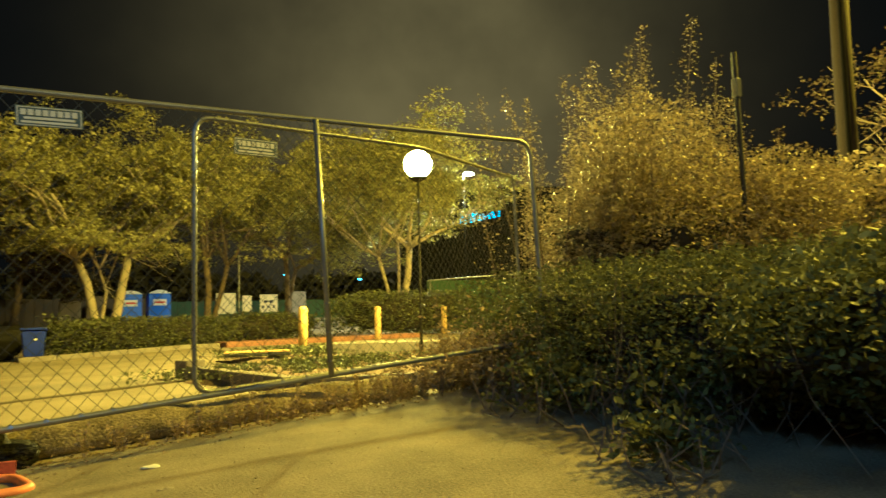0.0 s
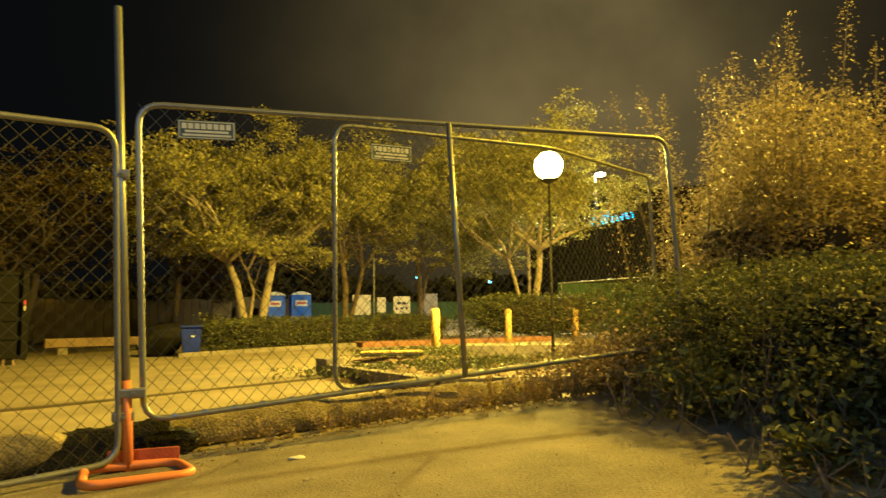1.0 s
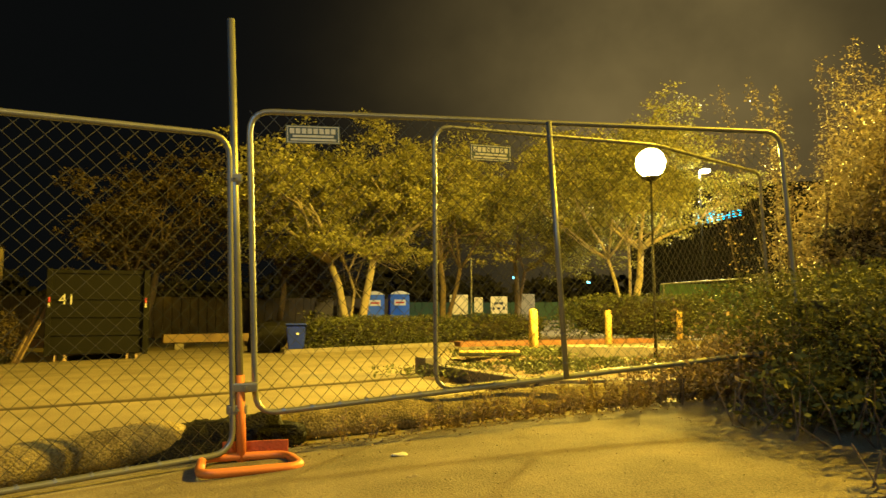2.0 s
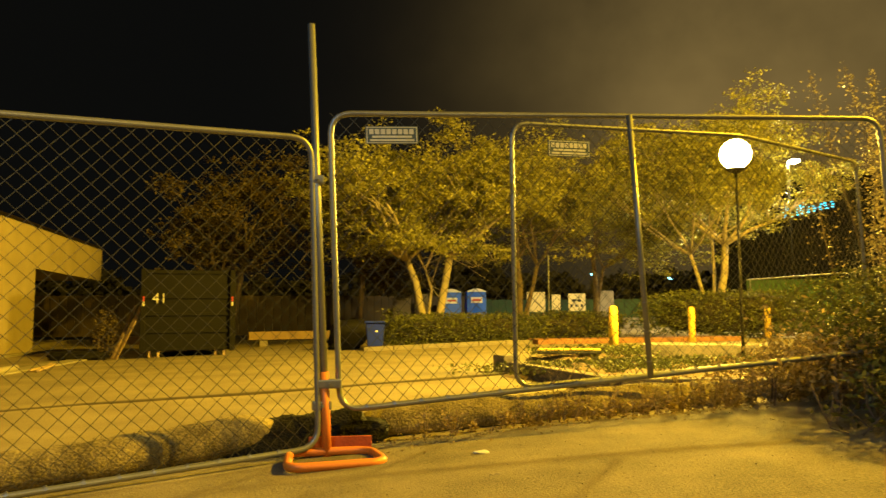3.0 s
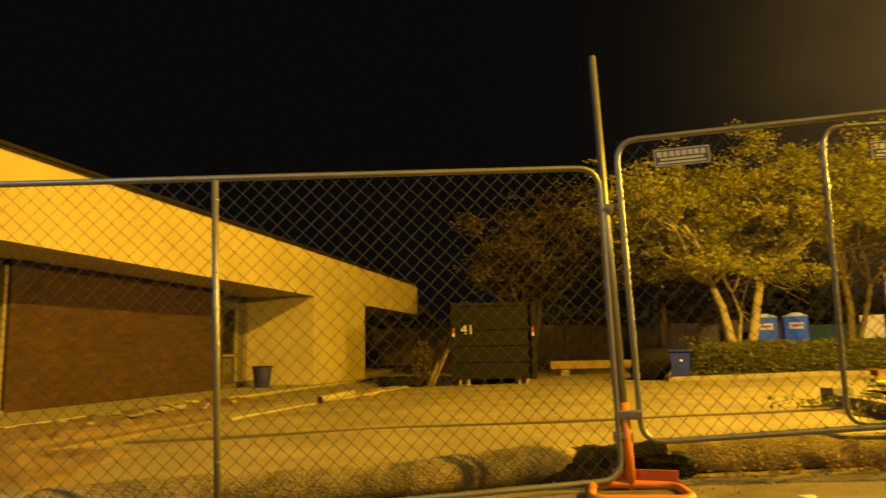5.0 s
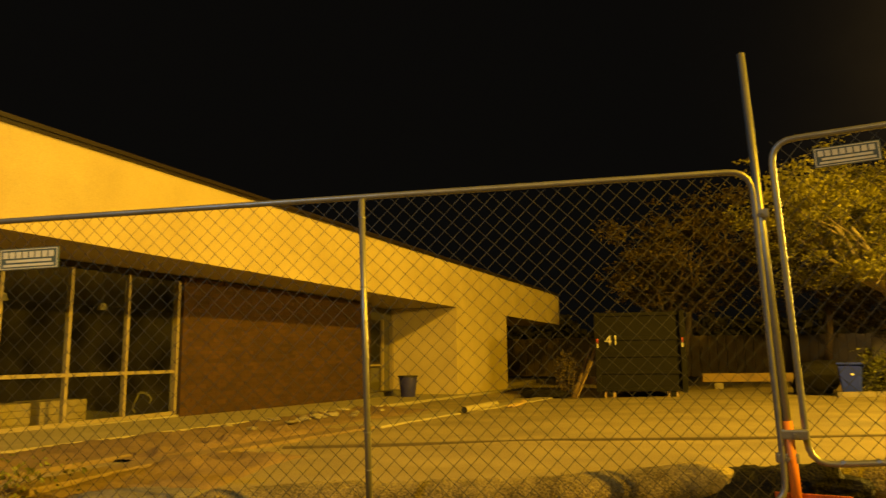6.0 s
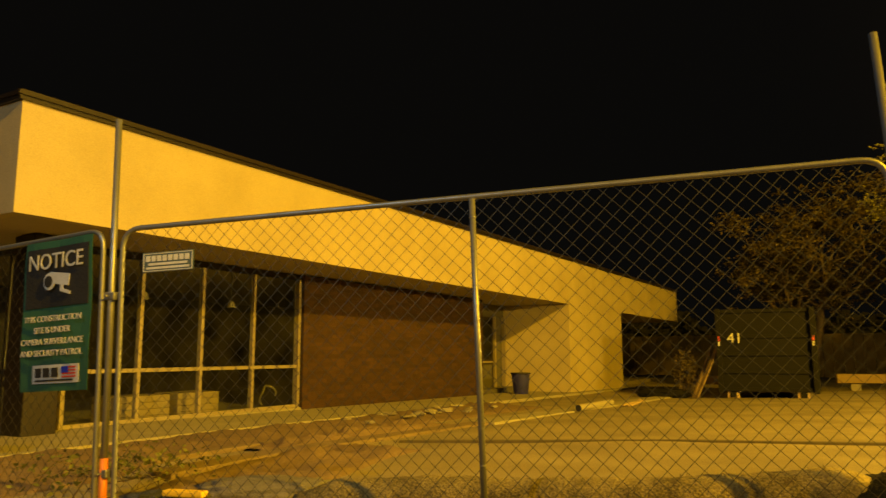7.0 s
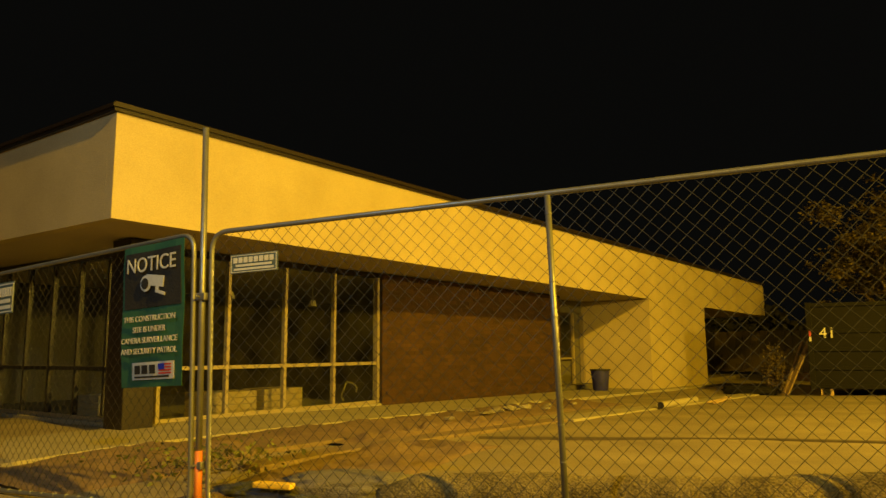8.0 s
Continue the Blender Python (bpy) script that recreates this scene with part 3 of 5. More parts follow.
part("front_fascia", sloped(bmesh.new(), 0, 33.6, -0.16, 0, SO, TOP), STUCCO, building, "cream stucco fascia lit yellow")
part("end_fascia", bbox(bmesh.new(), 0, 0.16, -16, -0.161, SO, TOP), STUCCO, building, "cream stucco fascia in shade")
part("far_fascia", bbox(bmesh.new(), 33.44, 33.6, -16, -0.161, SO, TOP), STUCCO, building)
part("soffit", bbox(bmesh.new(), 0.161, 33.43, -16, -0.163, SO + 0.012, SO + 0.10), SOFFIT, building, "plain plaster soffit under the overhang")
bm = sloped(bmesh.new(), -0.08, 33.68, -16.1, 0.07, TOP + 0.015, TOP + 0.06, False)
sloped(bm, -0.05, 33.65, -16.05, 0.04, TOP - 0.03, TOP + 0.016, False)
sloped(bm, -0.02, 33.6, -15.9, 0.0, TOP + 0.06, TOP + 0.10, False)
part("roof_edge", bm, ROOF, building, "dark brown metal roof edge")
part("roof_deck", bbox(bmesh.new(), 0.17, 33.42, -15.9, -0.17, TOP - 0.3, TOP - 0.1), ROOF, building)
for q in ((17.60, 23.45, -0.30, -0.004), (17.60, 17.85, -9, -0.301), (23.25, 23.45, -9, -0.301), (17.85, 33.4, -9.2, -9.0)):
    part("stucco_wall", bbox(bmesh.new(), *q, -0.7, SO - 0.004), STUCCO, building, "cream stucco wall lit yellow")
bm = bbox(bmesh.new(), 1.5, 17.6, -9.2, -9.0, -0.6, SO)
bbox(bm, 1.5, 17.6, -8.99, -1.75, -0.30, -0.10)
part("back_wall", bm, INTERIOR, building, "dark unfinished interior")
part("window_kerb", bbox(bmesh.new(), 1.42, 6.60, -1.78, -1.50, -0.5, -0.05, 0.01), CONCRETE, building, "pale concrete kerb under the windows")
part("side_kerb", bbox(bmesh.new(), 1.42, 1.70, -9, -1.781, -0.5, -0.05, 0.01), CONCRETE, building)
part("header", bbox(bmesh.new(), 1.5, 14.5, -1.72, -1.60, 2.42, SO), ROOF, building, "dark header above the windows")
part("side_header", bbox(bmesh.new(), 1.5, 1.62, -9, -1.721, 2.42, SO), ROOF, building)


def window(u0, u1, n0, n1, side):
    """A storefront bay: upper and lower pane in slim frame bars."""
    # Bars on the end wall are darker: its shade is put into their colour.
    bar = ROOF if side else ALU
    g = part("window", bbox(bmesh.new(), u0, u1, n0, n1, -0.05, 0.01), ALU, building, "tall bronze-framed storefront window")
    for z0, z1 in ((0.0, 0.70), (0.77, 2.42)):
        if side:
            p = bbox(bmesh.new(), (u0 + u1) / 2 - 0.004, (u0 + u1) / 2 + 0.004, n0, n1, z0 + 0.01, z1)
        else:
            p = bbox(bmesh.new(), u0, u1, (n0 + n1) / 2 - 0.004, (n0 + n1) / 2 + 0.004, z0 + 0.01, z1)
        o = part("pane", p, GLASS, g)
        o.visible_shadow = False
    if side:
        bars = [(u0, u1, n0, n0 + 0.055, 0.011, 2.42), (u0, u1, n0 + 0.056, n1, 0.70, 0.76)]
    else:
        bars = [(u0, u0 + 0.06, n0, n1, 0.011, 2.42), (u0 + 0.061, u1, n0, n1, 0.70, 0.76)]
    for q in bars:
        part("frame_bar", bbox(bmesh.new(), *q[:4], q[4], q[5], 0.004), bar, g)


for i in range(4):
    u = 1.72 + 1.20 * i
    window(u, u + 1.198, -1.66, -1.58, False)
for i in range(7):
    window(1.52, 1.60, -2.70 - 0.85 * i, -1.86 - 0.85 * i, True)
part("corner_bar", bbox(bmesh.new(), 1.50, 1.62, -1.80, -1.56, -0.05, 2.42), ALU, building)
part("end_bar", bbox(bmesh.new(), 6.525, 6.595, -1.67, -1.56, -0.05, 2.42), ALU, building)

# entrance recess
door = part("entrance_door", bbox(bmesh.new(), 15.62, 16.68, -2.30, -2.25, -0.28, 2.10), ROOF, building, "dark glazed entrance door")
part("door_pane", bbox(bmesh.new(), 15.74, 16.56, -2.249, -2.243, 0.80, 2.0), GLASS, door)
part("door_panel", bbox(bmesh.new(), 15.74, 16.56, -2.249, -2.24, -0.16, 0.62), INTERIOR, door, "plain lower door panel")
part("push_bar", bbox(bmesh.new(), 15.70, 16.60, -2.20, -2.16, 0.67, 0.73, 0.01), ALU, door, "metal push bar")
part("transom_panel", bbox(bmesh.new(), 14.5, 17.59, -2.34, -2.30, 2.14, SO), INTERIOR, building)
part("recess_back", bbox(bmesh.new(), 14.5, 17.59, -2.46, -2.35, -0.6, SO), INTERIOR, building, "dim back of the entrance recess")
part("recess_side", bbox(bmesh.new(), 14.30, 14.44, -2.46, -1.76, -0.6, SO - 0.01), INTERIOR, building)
for u in (15.50, 16.72, 17.48):
    part("door_post", bbox(bmesh.new(), u, u + 0.09, -2.33, -2.20, -0.40, 2.14), ALU, building)
part("plinth", bbox(bmesh.new(), 14.5, 17.59, -2.34, -1.5, -0.8, -0.29), CONCRETE, building)
part("brown_pier", bbox(bmesh.new(), 25.2, 25.7, -2.9, -2.3, -0.7, SO), BRICK, building, "dim brown pier under the overhang")
part("far_kerb", bbox(bmesh.new(), 23.6, 33.0, -1.6, -1.2, -0.8, -0.30), OLD_CONCRETE, building)


def brick_wall(u0, u1, z0, z1, name, label, n_face):
    """Running bond; each brick is proud of its joint."""
    core = part(name, bbox(bmesh.new(), u0 + 0.005, u1 - 0.005, n_face - 0.25, n_face - 0.008, z0, z1), MORTAR, building, label)
    verts, faces = [], []
    h, w = 0.081, 0.30
    rows = int((z1 - z0) / h)
    rng = random.Random(5)
    for r in range(rows):
        k = -0.5 if r % 2 else 0
        while u0 + k * w < u1:
            a, b = max(u0, u0 + k * w + 0.005), min(u1, u0 + (k + 1) * w - 0.005)
            k += 1
            if b - a < 0.03:
                continue
            z = z0 + r * h
            d = rng.uniform(-0.002, 0.003)
            s = len(verts)
            for zz in (z + 0.005, z + h - 0.005):
                for uu, nn in ((a, n_face - 0.02), (b, n_face - 0.02), (b, n_face + d), (a, n_face + d)):
                    verts.append(bp(uu, nn, zz))
            faces += [tuple(s + i for i in q) for q in ((3, 2, 6, 7), (4, 5, 6, 7), (0, 1, 2, 3), (0, 3, 7, 4), (1, 2, 6, 5))]
    o = raw("brickwork", verts, faces, BRICK, core, "brown bricks in running bond")
    tagged(o, kind="stuff")
    bmx = bmesh.new()
    bmx.from_mesh(o.data)
    bmesh.ops.recalc_face_normals(bmx, faces=bmx.faces)
    bmx.to_mesh(o.data)
    bmx.free()


brick_wall(6.61, 14.45, -0.5, SO - 0.01, "brick_wall", "brown brick wall under the soffit", -1.50)
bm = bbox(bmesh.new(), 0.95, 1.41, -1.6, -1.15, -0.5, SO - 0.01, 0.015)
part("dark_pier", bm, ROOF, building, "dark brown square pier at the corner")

# roof lights at the far end
for u in (27.3, 29.0):
    ob = thing("roof_spotlight", bp(u, -1.0, TOP + 0.05), "small white spotlight lit beyond the roof edge", "light", "roof lights")
    part("bracket", cyl(bmesh.new(), bp(u, -1, TOP - 0.05), bp(u, -1, TOP + 0.22), 0.02), STEEL, ob)
    part("lens", box(bmesh.new(), bp(u, -1, TOP + 0.24), (0.16, 0.10, 0.06), 0, 0.02), COOL, ob)

# inside the windows
def carton(u, n, z, s, label):
    ob = thing("lumber_stack", bp(u, n, z), label, "lumber", "stacked boards")
    for i in range(4):
        bm = bbox(bmesh.new(), u - s / 2, u + s / 2, n - 0.3, n + 0.3, z + 0.105 * i, z + 0.105 * i + 0.1, 0.006)
        part("board", bm, CARTON, ob)


carton(3.4, -2.3, -0.10, 1.0, "pale stacked boards behind the storefront glass")
carton(4.6, -2.4, -0.10, 0.9, "pale stacked boards on the unfinished floor")
carton(2.0, -3.2, -0.10, 0.8, "stacked boards near the corner window")
ob = thing("cable_coil", bp(6.25, -2.0, -0.05), "loose dull cable coil behind the glass", "cable")
part("coil", sweep(bmesh.new(), [bp(6.25 + 0.2 * math.cos(a), -2.05 + 0.04 * math.sin(a * 3), 0.16 + 0.2 * math.sin(a)) for a in (i * 0.4 for i in range(11))], 0.018), INTERIOR, ob)
# Pale hung shapes stand in for light spots reflected in the panes.
for u, z in ((3.75, 2.02), (5.75, 1.98)):
    ob = thing("pane_glint", bp(u, -2.6, z), "pale hung shape in place of a light spot reflected in the glass", "lamp", "hanging lamps")
    part("cord", cyl(bmesh.new(), bp(u, -2.6, z), bp(u, -2.6, SO), 0.006, n=6), BLACK, ob)
    part("shade", cyl(bmesh.new(), bp(u, -2.6, z - 0.12), bp(u, -2.6, z), 0.09, 0.05), PVC, ob)


# ---- along the building front ----
def mound(name, pts, width, height, material, label, category, seed):
    """An uneven low bank along a line."""
    bm = bmesh.new()
    pts = [Vector((x, y, 0)) for x, y in pts]
    fine = []
    for a, b in zip(pts, pts[1:]):
        k = max(1, int((b - a).length / 0.07))
        fine += [a.lerp(b, i / k) for i in range(k)]
    rows, m = [], 20
    for i, p in enumerate(fine):
        d = (fine[min(i + 1, len(fine) - 1)] - fine[max(i - 1, 0)]).normalized()
        s = Vector((-d.y, d.x, 0))
        ends = min(1, min(i, len(fine) - 1 - i) / 5)
        row = []
        for j in range(m + 1):
            f = j / m * 2 - 1
            q = p + s * f * width / 2 * (1 + 0.25 * noise.noise((p.x * 0.9, p.y * 0.9, seed)))
            h = height * (1 - f * f) * (0.3 + 0.7 * ends) * (0.75 + 0.9 * noise.noise((q.x * 2.1, q.y * 2.1, seed)) + 0.5 * noise.noise((q.x * 6, q.y * 6, seed)) + 0.45 * noise.noise((q.x * 15, q.y * 15, seed)))
            row.append(bm.verts.new((q.x, q.y, ground_z(q.x, q.y) + max(h, 0.0) + (0.008 if abs(f) < 0.99 else -0.03))))
        rows.append(row)
    for r, t in zip(rows, rows[1:]):
        for j in range(m):
            bm.faces.new((r[j], r[j + 1], t[j + 1], t[j]))
    bmesh.ops.recalc_face_normals(bm, faces=bm.faces)
    o = part(name, bm, material, soft=True)
    return tagged(o, label, category, kind="stuff")


def bl(u, n):
    p = bp(u, n, 0)
    return (p.x, p.y)


bm = bmesh.new()
rows = []
for i in range(51):
    u = -6.2 + i * 0.6
    row = []
    for n in (-1.55, 0.35):
        p = bp(u, n, 0)
        row.append(bm.verts.new((p.x, p.y, ground_z(p.x, p.y) + 0.06)))
    p = bp(u, 0.36, 0)
    row.append(bm.verts.new((p.x, p.y, ground_z(p.x, p.y) - 0.05)))
    rows.append(row)
for a, b in zip(rows, rows[1:]):
    for j in (0, 1):
        bm.faces.new((a[j], a[j + 1], b[j + 1], b[j]))
bmesh.ops.recalc_face_normals(bm, faces=bm.faces)
tagged(part("pavement", bm, CONCRETE), "dusty concrete walk along the building", "pavement", kind="structure")
mound("dirt_bank", [bl(-1.5, 1.1), bl(2.0, 1.0), bl(5.0, 0.95), bl(8.0, 0.9), bl(11, 0.8)], 1.9, 0.075, DIRT, "rough dirt bank with clods along the walk", "dirt", 3)
mound("dirt_bank", [bl(1.6, 2.22), bl(3.4, 2.2), bl(5.6, 2.25)], 0.5, 0.12, DIRT, "low brown spoil heap beside the kerb", "dirt", 7)
mound("dirt_bank", [bl(-2.5, 3.6), bl(0.2, 3.4), bl(2.5, 3.2)], 1.2, 0.09, DIRT, "low brown spoil heap near the fence", "dirt", 11)


def kerb_piece(a, b, width, height, material, label, bury=0.1, name="kerb"):
    a, b = Vector((*a, 0)), Vector((*b, 0))
    za, zb = ground_z(a.x, a.y), ground_z(b.x, b.y)
    c = (a + b) / 2
    d = b - a
    ob = box(bmesh.new(), (c.x, c.y, (za + zb) / 2 + (height - bury) / 2), (d.length, width, height + bury), math.degrees(math.atan2(d.y, d.x)), 0.02, (0, -math.degrees(math.atan2(zb - za, d.length)), 0))
    return tagged(part(name, ob, material), label, "kerb", "concrete kerbs")


def at_ground(x, y, lift=0.0):
    return (x, y, ground_z(x, y) + lift)


for i in range(8):
    p, q = bl(6.1 + 1.52 * i, 2.62 + 0.04 * i), bl(6.1 + 1.52 * i + 1.5, 2.66 + 0.04 * i)
    kerb_piece(p, q, 0.5, 0.03, CONCRETE, "pale dusty concrete kerb length beside the walk")
for i in range(4):
    p, q = bl(0.05 + 1.51 * i, 2.50 + 0.03 * i), bl(0.05 + 1.51 * i + 1.49, 2.53 + 0.03 * i)
    kerb_piece(p, q, 0.32, 0.045 - 0.005 * i, DUSTY, "dusty concrete kerb length half sunk in dirt")
for i in range(3):
    p, q = bl(0.4 + 1.55 * i, 1.85 + 0.02 * i), bl(0.4 + 1.55 * i + 1.5, 1.88)
    kerb_piece(p, q, 0.14, 0.05, DUSTY, "broken kerb length half buried in dirt")

# rubble
rng = random.Random(11)
for i in range(26):
    u, n = rng.uniform(4.5, 9.5), rng.uniform(0.5, 1.5)
    x, y = bl(u, n)
    s = rng.uniform(0.04, 0.11)
    bm = bmesh.new()
    bmesh.ops.create_icosphere(bm, subdivisions=1, radius=s, matrix=Matrix.Translation(at_ground(x, y, 0.07 + s * 0.2)) @ Matrix.Rotation(rng.uniform(0, 6), 4, "Z") @ Matrix.Diagonal((1.7, 1.0, 0.45, 1)))
    for v in bm.verts:
        v.co += Vector((rng.uniform(-1, 1), rng.uniform(-1, 1), rng.uniform(-1, 1))) * s * 0.22
    tagged(part("concrete_chunk", bm, CONCRETE if i % 3 else OLD_CONCRETE), "pale broken concrete chunk in the dirt", "rubble", "rubble")


def drain_pipe():
    a, b = Vector(at_ground(-7.85, 12.65, 0.075)), Vector(at_ground(-8.60, 15.3, 0.075))
    ob = thing("drain_pipe", a, "pale plastic pipe lying on the asphalt", "pipe")
    part("pipe_body", cyl(bmesh.new(), a, b, 0.07, n=20, caps=False), PVC, ob, "", True)
    part("pipe_bore", cyl(bmesh.new(), a + (b - a) * 0.01, b, 0.062, n=20), BLACK, ob, "dark pipe mouth")
    for k, (dx, dy) in enumerate(((0.25, 0.4), (0.42, 0.2), (0.1, 0.9))):
        o = thing("batten", at_ground(-8.8 + dx, 15.6 + dy), "thin pale wooden batten on the ground", "lumber", "battens")
        p = Vector(at_ground(-8.6 + dx, 15.0 + dy, 0.03))
        part("stick", box(bmesh.new(), p + Vector((-0.1, 0.7, 0)), (0.06, 1.8, 0.04), 12 + 6 * k, 0.005), LUMBER, o)


drain_pipe()


def bucket(x, y):
    z = ground_z(x, y) + 0.055
    ob = thing("waste_bin", (x, y, z), "dark blue plastic bin on the walk by the wall", "bin")
    bm = bmesh.new()
    sweep(bm, [(x, y, z), (x, y, z + 0.02), (x, y, z + 0.55), (x, y, z + 0.60)], [0.20, 0.215, 0.27, 0.272], 24)
    part("bin_body", bm, BINBLUE, ob, "", True)
    bm = bmesh.new()
    sweep(bm, [(x + 0.285 * math.cos(a), y + 0.285 * math.sin(a), z + 0.60) for a in (i * math.pi / 12 for i in range(24))], 0.022, 8, True)
    part("bin_rim", bm, BLACK, ob, "", True)
    part("bin_liner", cyl(bmesh.new(), (x, y, z + 0.601), (x, y, z + 0.607), 0.262, n=24), BLACK, ob, "black bin liner")


bucket(-12.95, 17.75)


# ---- the dumpster and its surroundings ----
def dumpster():
    c = Vector((-7.35, 20.9, 0))
    turn = 19.0
    z = ground_z(c.x, c.y)
    ob = thing("dumpster", (c.x, c.y, z), "large dark green steel roll-off dumpster on blocks", "dumpster", turn=turn)
    m = Matrix.Translation((-8.05, 20.35, z)) @ Matrix.Rotation(radians(turn), 4, "Z")
    W, L, H = 2.45, 5.5, 2.25

    def b(name, c, s, material, label="", bev=0.01):
        return part(name, box(bmesh.new(), m @ Vector(c), s, turn, bev), material, ob, label)

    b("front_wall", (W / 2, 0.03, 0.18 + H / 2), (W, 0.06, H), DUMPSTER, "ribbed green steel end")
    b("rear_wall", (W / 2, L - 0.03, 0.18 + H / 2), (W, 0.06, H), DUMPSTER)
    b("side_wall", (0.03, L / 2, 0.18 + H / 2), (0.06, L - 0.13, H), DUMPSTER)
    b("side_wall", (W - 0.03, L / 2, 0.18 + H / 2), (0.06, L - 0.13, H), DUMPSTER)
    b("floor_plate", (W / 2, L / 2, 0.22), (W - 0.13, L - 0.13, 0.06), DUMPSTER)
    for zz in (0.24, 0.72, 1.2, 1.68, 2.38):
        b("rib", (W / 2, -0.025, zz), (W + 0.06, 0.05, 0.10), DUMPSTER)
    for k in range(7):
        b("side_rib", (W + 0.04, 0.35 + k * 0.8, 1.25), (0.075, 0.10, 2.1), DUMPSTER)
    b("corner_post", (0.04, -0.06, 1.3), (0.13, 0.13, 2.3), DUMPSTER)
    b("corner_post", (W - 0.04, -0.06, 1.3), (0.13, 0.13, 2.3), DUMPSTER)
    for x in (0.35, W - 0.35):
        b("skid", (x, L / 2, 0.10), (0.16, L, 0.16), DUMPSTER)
        b("block", (x, 0.15, 0.09), (0.30, 0.22, 0.18), LUMBER, "pale timber block")
    for x in (0.05, W - 0.05):
        b("reflector_red", (x, -0.13, 1.62), (0.05, 0.012, 0.13), RED, "red reflective tape")
        b("reflector_white", (x, -0.13, 1.48), (0.05, 0.012, 0.12), FADED, "white reflective tape")
    words("41", 0.40, m @ pose(0.46, -0.075, 1.62, 90, 0, 0), FADED, ob, "number", 0.004)


dumpster()
# leaning boards and clutter by the dumpster
for i, (x, y, lx, w) in enumerate(((-8.50, 19.80, 0.40, 0.13), (-8.75, 20.2, 0.30, 0.07))):
    ob = thing("leaning_board", at_ground(x, y), "pale timber board leaning on the dumpster", "lumber", "leaning boards")
    a = Vector(at_ground(x, y, 0.02))
    b = a + Vector((lx, 0.75, 1.45))
    d = b - a
    m = Matrix.Translation((a + b) / 2) @ d.to_track_quat("Z", "Y").to_matrix().to_4x4()
    bm = bmesh.new()
    bmesh.ops.create_cube(bm, size=1, matrix=m @ Matrix.Diagonal((w, 0.04, d.length, 1)))
    part("plank", bm, GREYWOOD, ob)
for x0, y0, x1, y1 in ((-6.9, 27.6, -3.5, 29.2), (-13.2, 29.0, -9.6, 26.5)):
    a, b = Vector(at_ground(x0, y0, 0.36)), Vector(at_ground(x1, y1, 0.36))
    ob = thing("timber_beam", at_ground((x0 + x1) / 2, (y0 + y1) / 2), "long weathered timber beam on low blocks", "lumber", "timber beams")
    part("beam", box(bmesh.new(), (a + b) / 2, ((b - a).length, 0.3, 0.30), math.degrees(math.atan2(y1 - y0, x1 - x0)), 0.012), GREYWOOD, ob)
    for f in (0.15, 0.85):
        p = a.lerp(b, f)
        part("support_block", box(bmesh.new(), (p.x, p.y, p.z - 0.28), (0.3, 0.3, 0.28), 20, 0.01), OLD_CONCRETE, ob)


# ---- straw wattles and black bags by the fence ----
def wattle(pts, r, label, material, seed):
    fine = []
    pts = [Vector(at_ground(x, y)) for x, y in pts]
    for a, b in zip(pts, pts[1:]):
        k = max(1, int((b - a).length / 0.06))
        fine += [a.lerp(b, i / k) for i in range(k)]
    for _ in range(6):
        fine = [fine[0]] + [(fine[i - 1] + fine[i] * 2 + fine[i + 1]) / 4 for i in range(1, len(fine) - 1)] + [fine[-1]]
    rad = [r * (0.92 + 0.16 * noise.noise((p.x * 1.6, p.y * 1.6, seed))) * min(1, 0.55 + 0.1 * min(i, len(fine) - 1 - i)) for i, p in enumerate(fine)]
    line = [p + Vector((0, 0, q * 0.86)) for p, q in zip(fine, rad)]
    ob = thing("straw_wattle", fine[len(fine) // 2], label, "straw wattle", "straw wattles")
    bm = sweep(bmesh.new(), line, rad, 18)
    for v in bm.verts:
        v.co += Vector((noise.noise(v.co * 14), noise.noise(v.co * 14 + Vector((9, 0, 0))), noise.noise(v.co * 14 + Vector((0, 9, 0))))) * 0.012
    part("straw_roll", bm, material, ob, "", True)
    r2 = np.random.default_rng(seed)
    n = int(len(line) * 45)
    i = r2.integers(0, len(line), n)
    ang = r2.uniform(-0.5, 3.7, n)
    d = np.array([(line[min(k + 1, len(line) - 1)] - line[max(k - 1, 0)]).normalized() for k in i])
    s = np.stack([-d[:, 1], d[:, 0], 0 * d[:, 0]], 1)
    base = np.array([line[k] for k in i]) + r2.uniform(-0.03, 0.03, (n, 1)) * d
    rr = np.array([rad[k] for k in i])[:, None]
    c = base + (s * np.cos(ang)[:, None] + np.array([0, 0, 1]) * np.sin(ang)[:, None]) * rr * 0.98
    tagged(leaves("straw", c, 0.005, NETTING, ob, r2, 0.0, 5.0), kind="stuff")


wattle([(2.667, 6.62), (1.926, 5.92), (1.14, 5.52), (0.454, 5.29), (-0.182, 5.09), (-0.719, 4.89)], 0.115, "tan straw wattle lying behind the fence", STRAW, 3)
wattle([(-0.963, 4.84), (-1.4, 4.58), (-1.883, 4.2), (-2.557, 3.84), (-3.32, 3.42), (-4.072, 3.0)], 0.125, "tan straw wattle in a bend by the driveway", STRAW, 5)


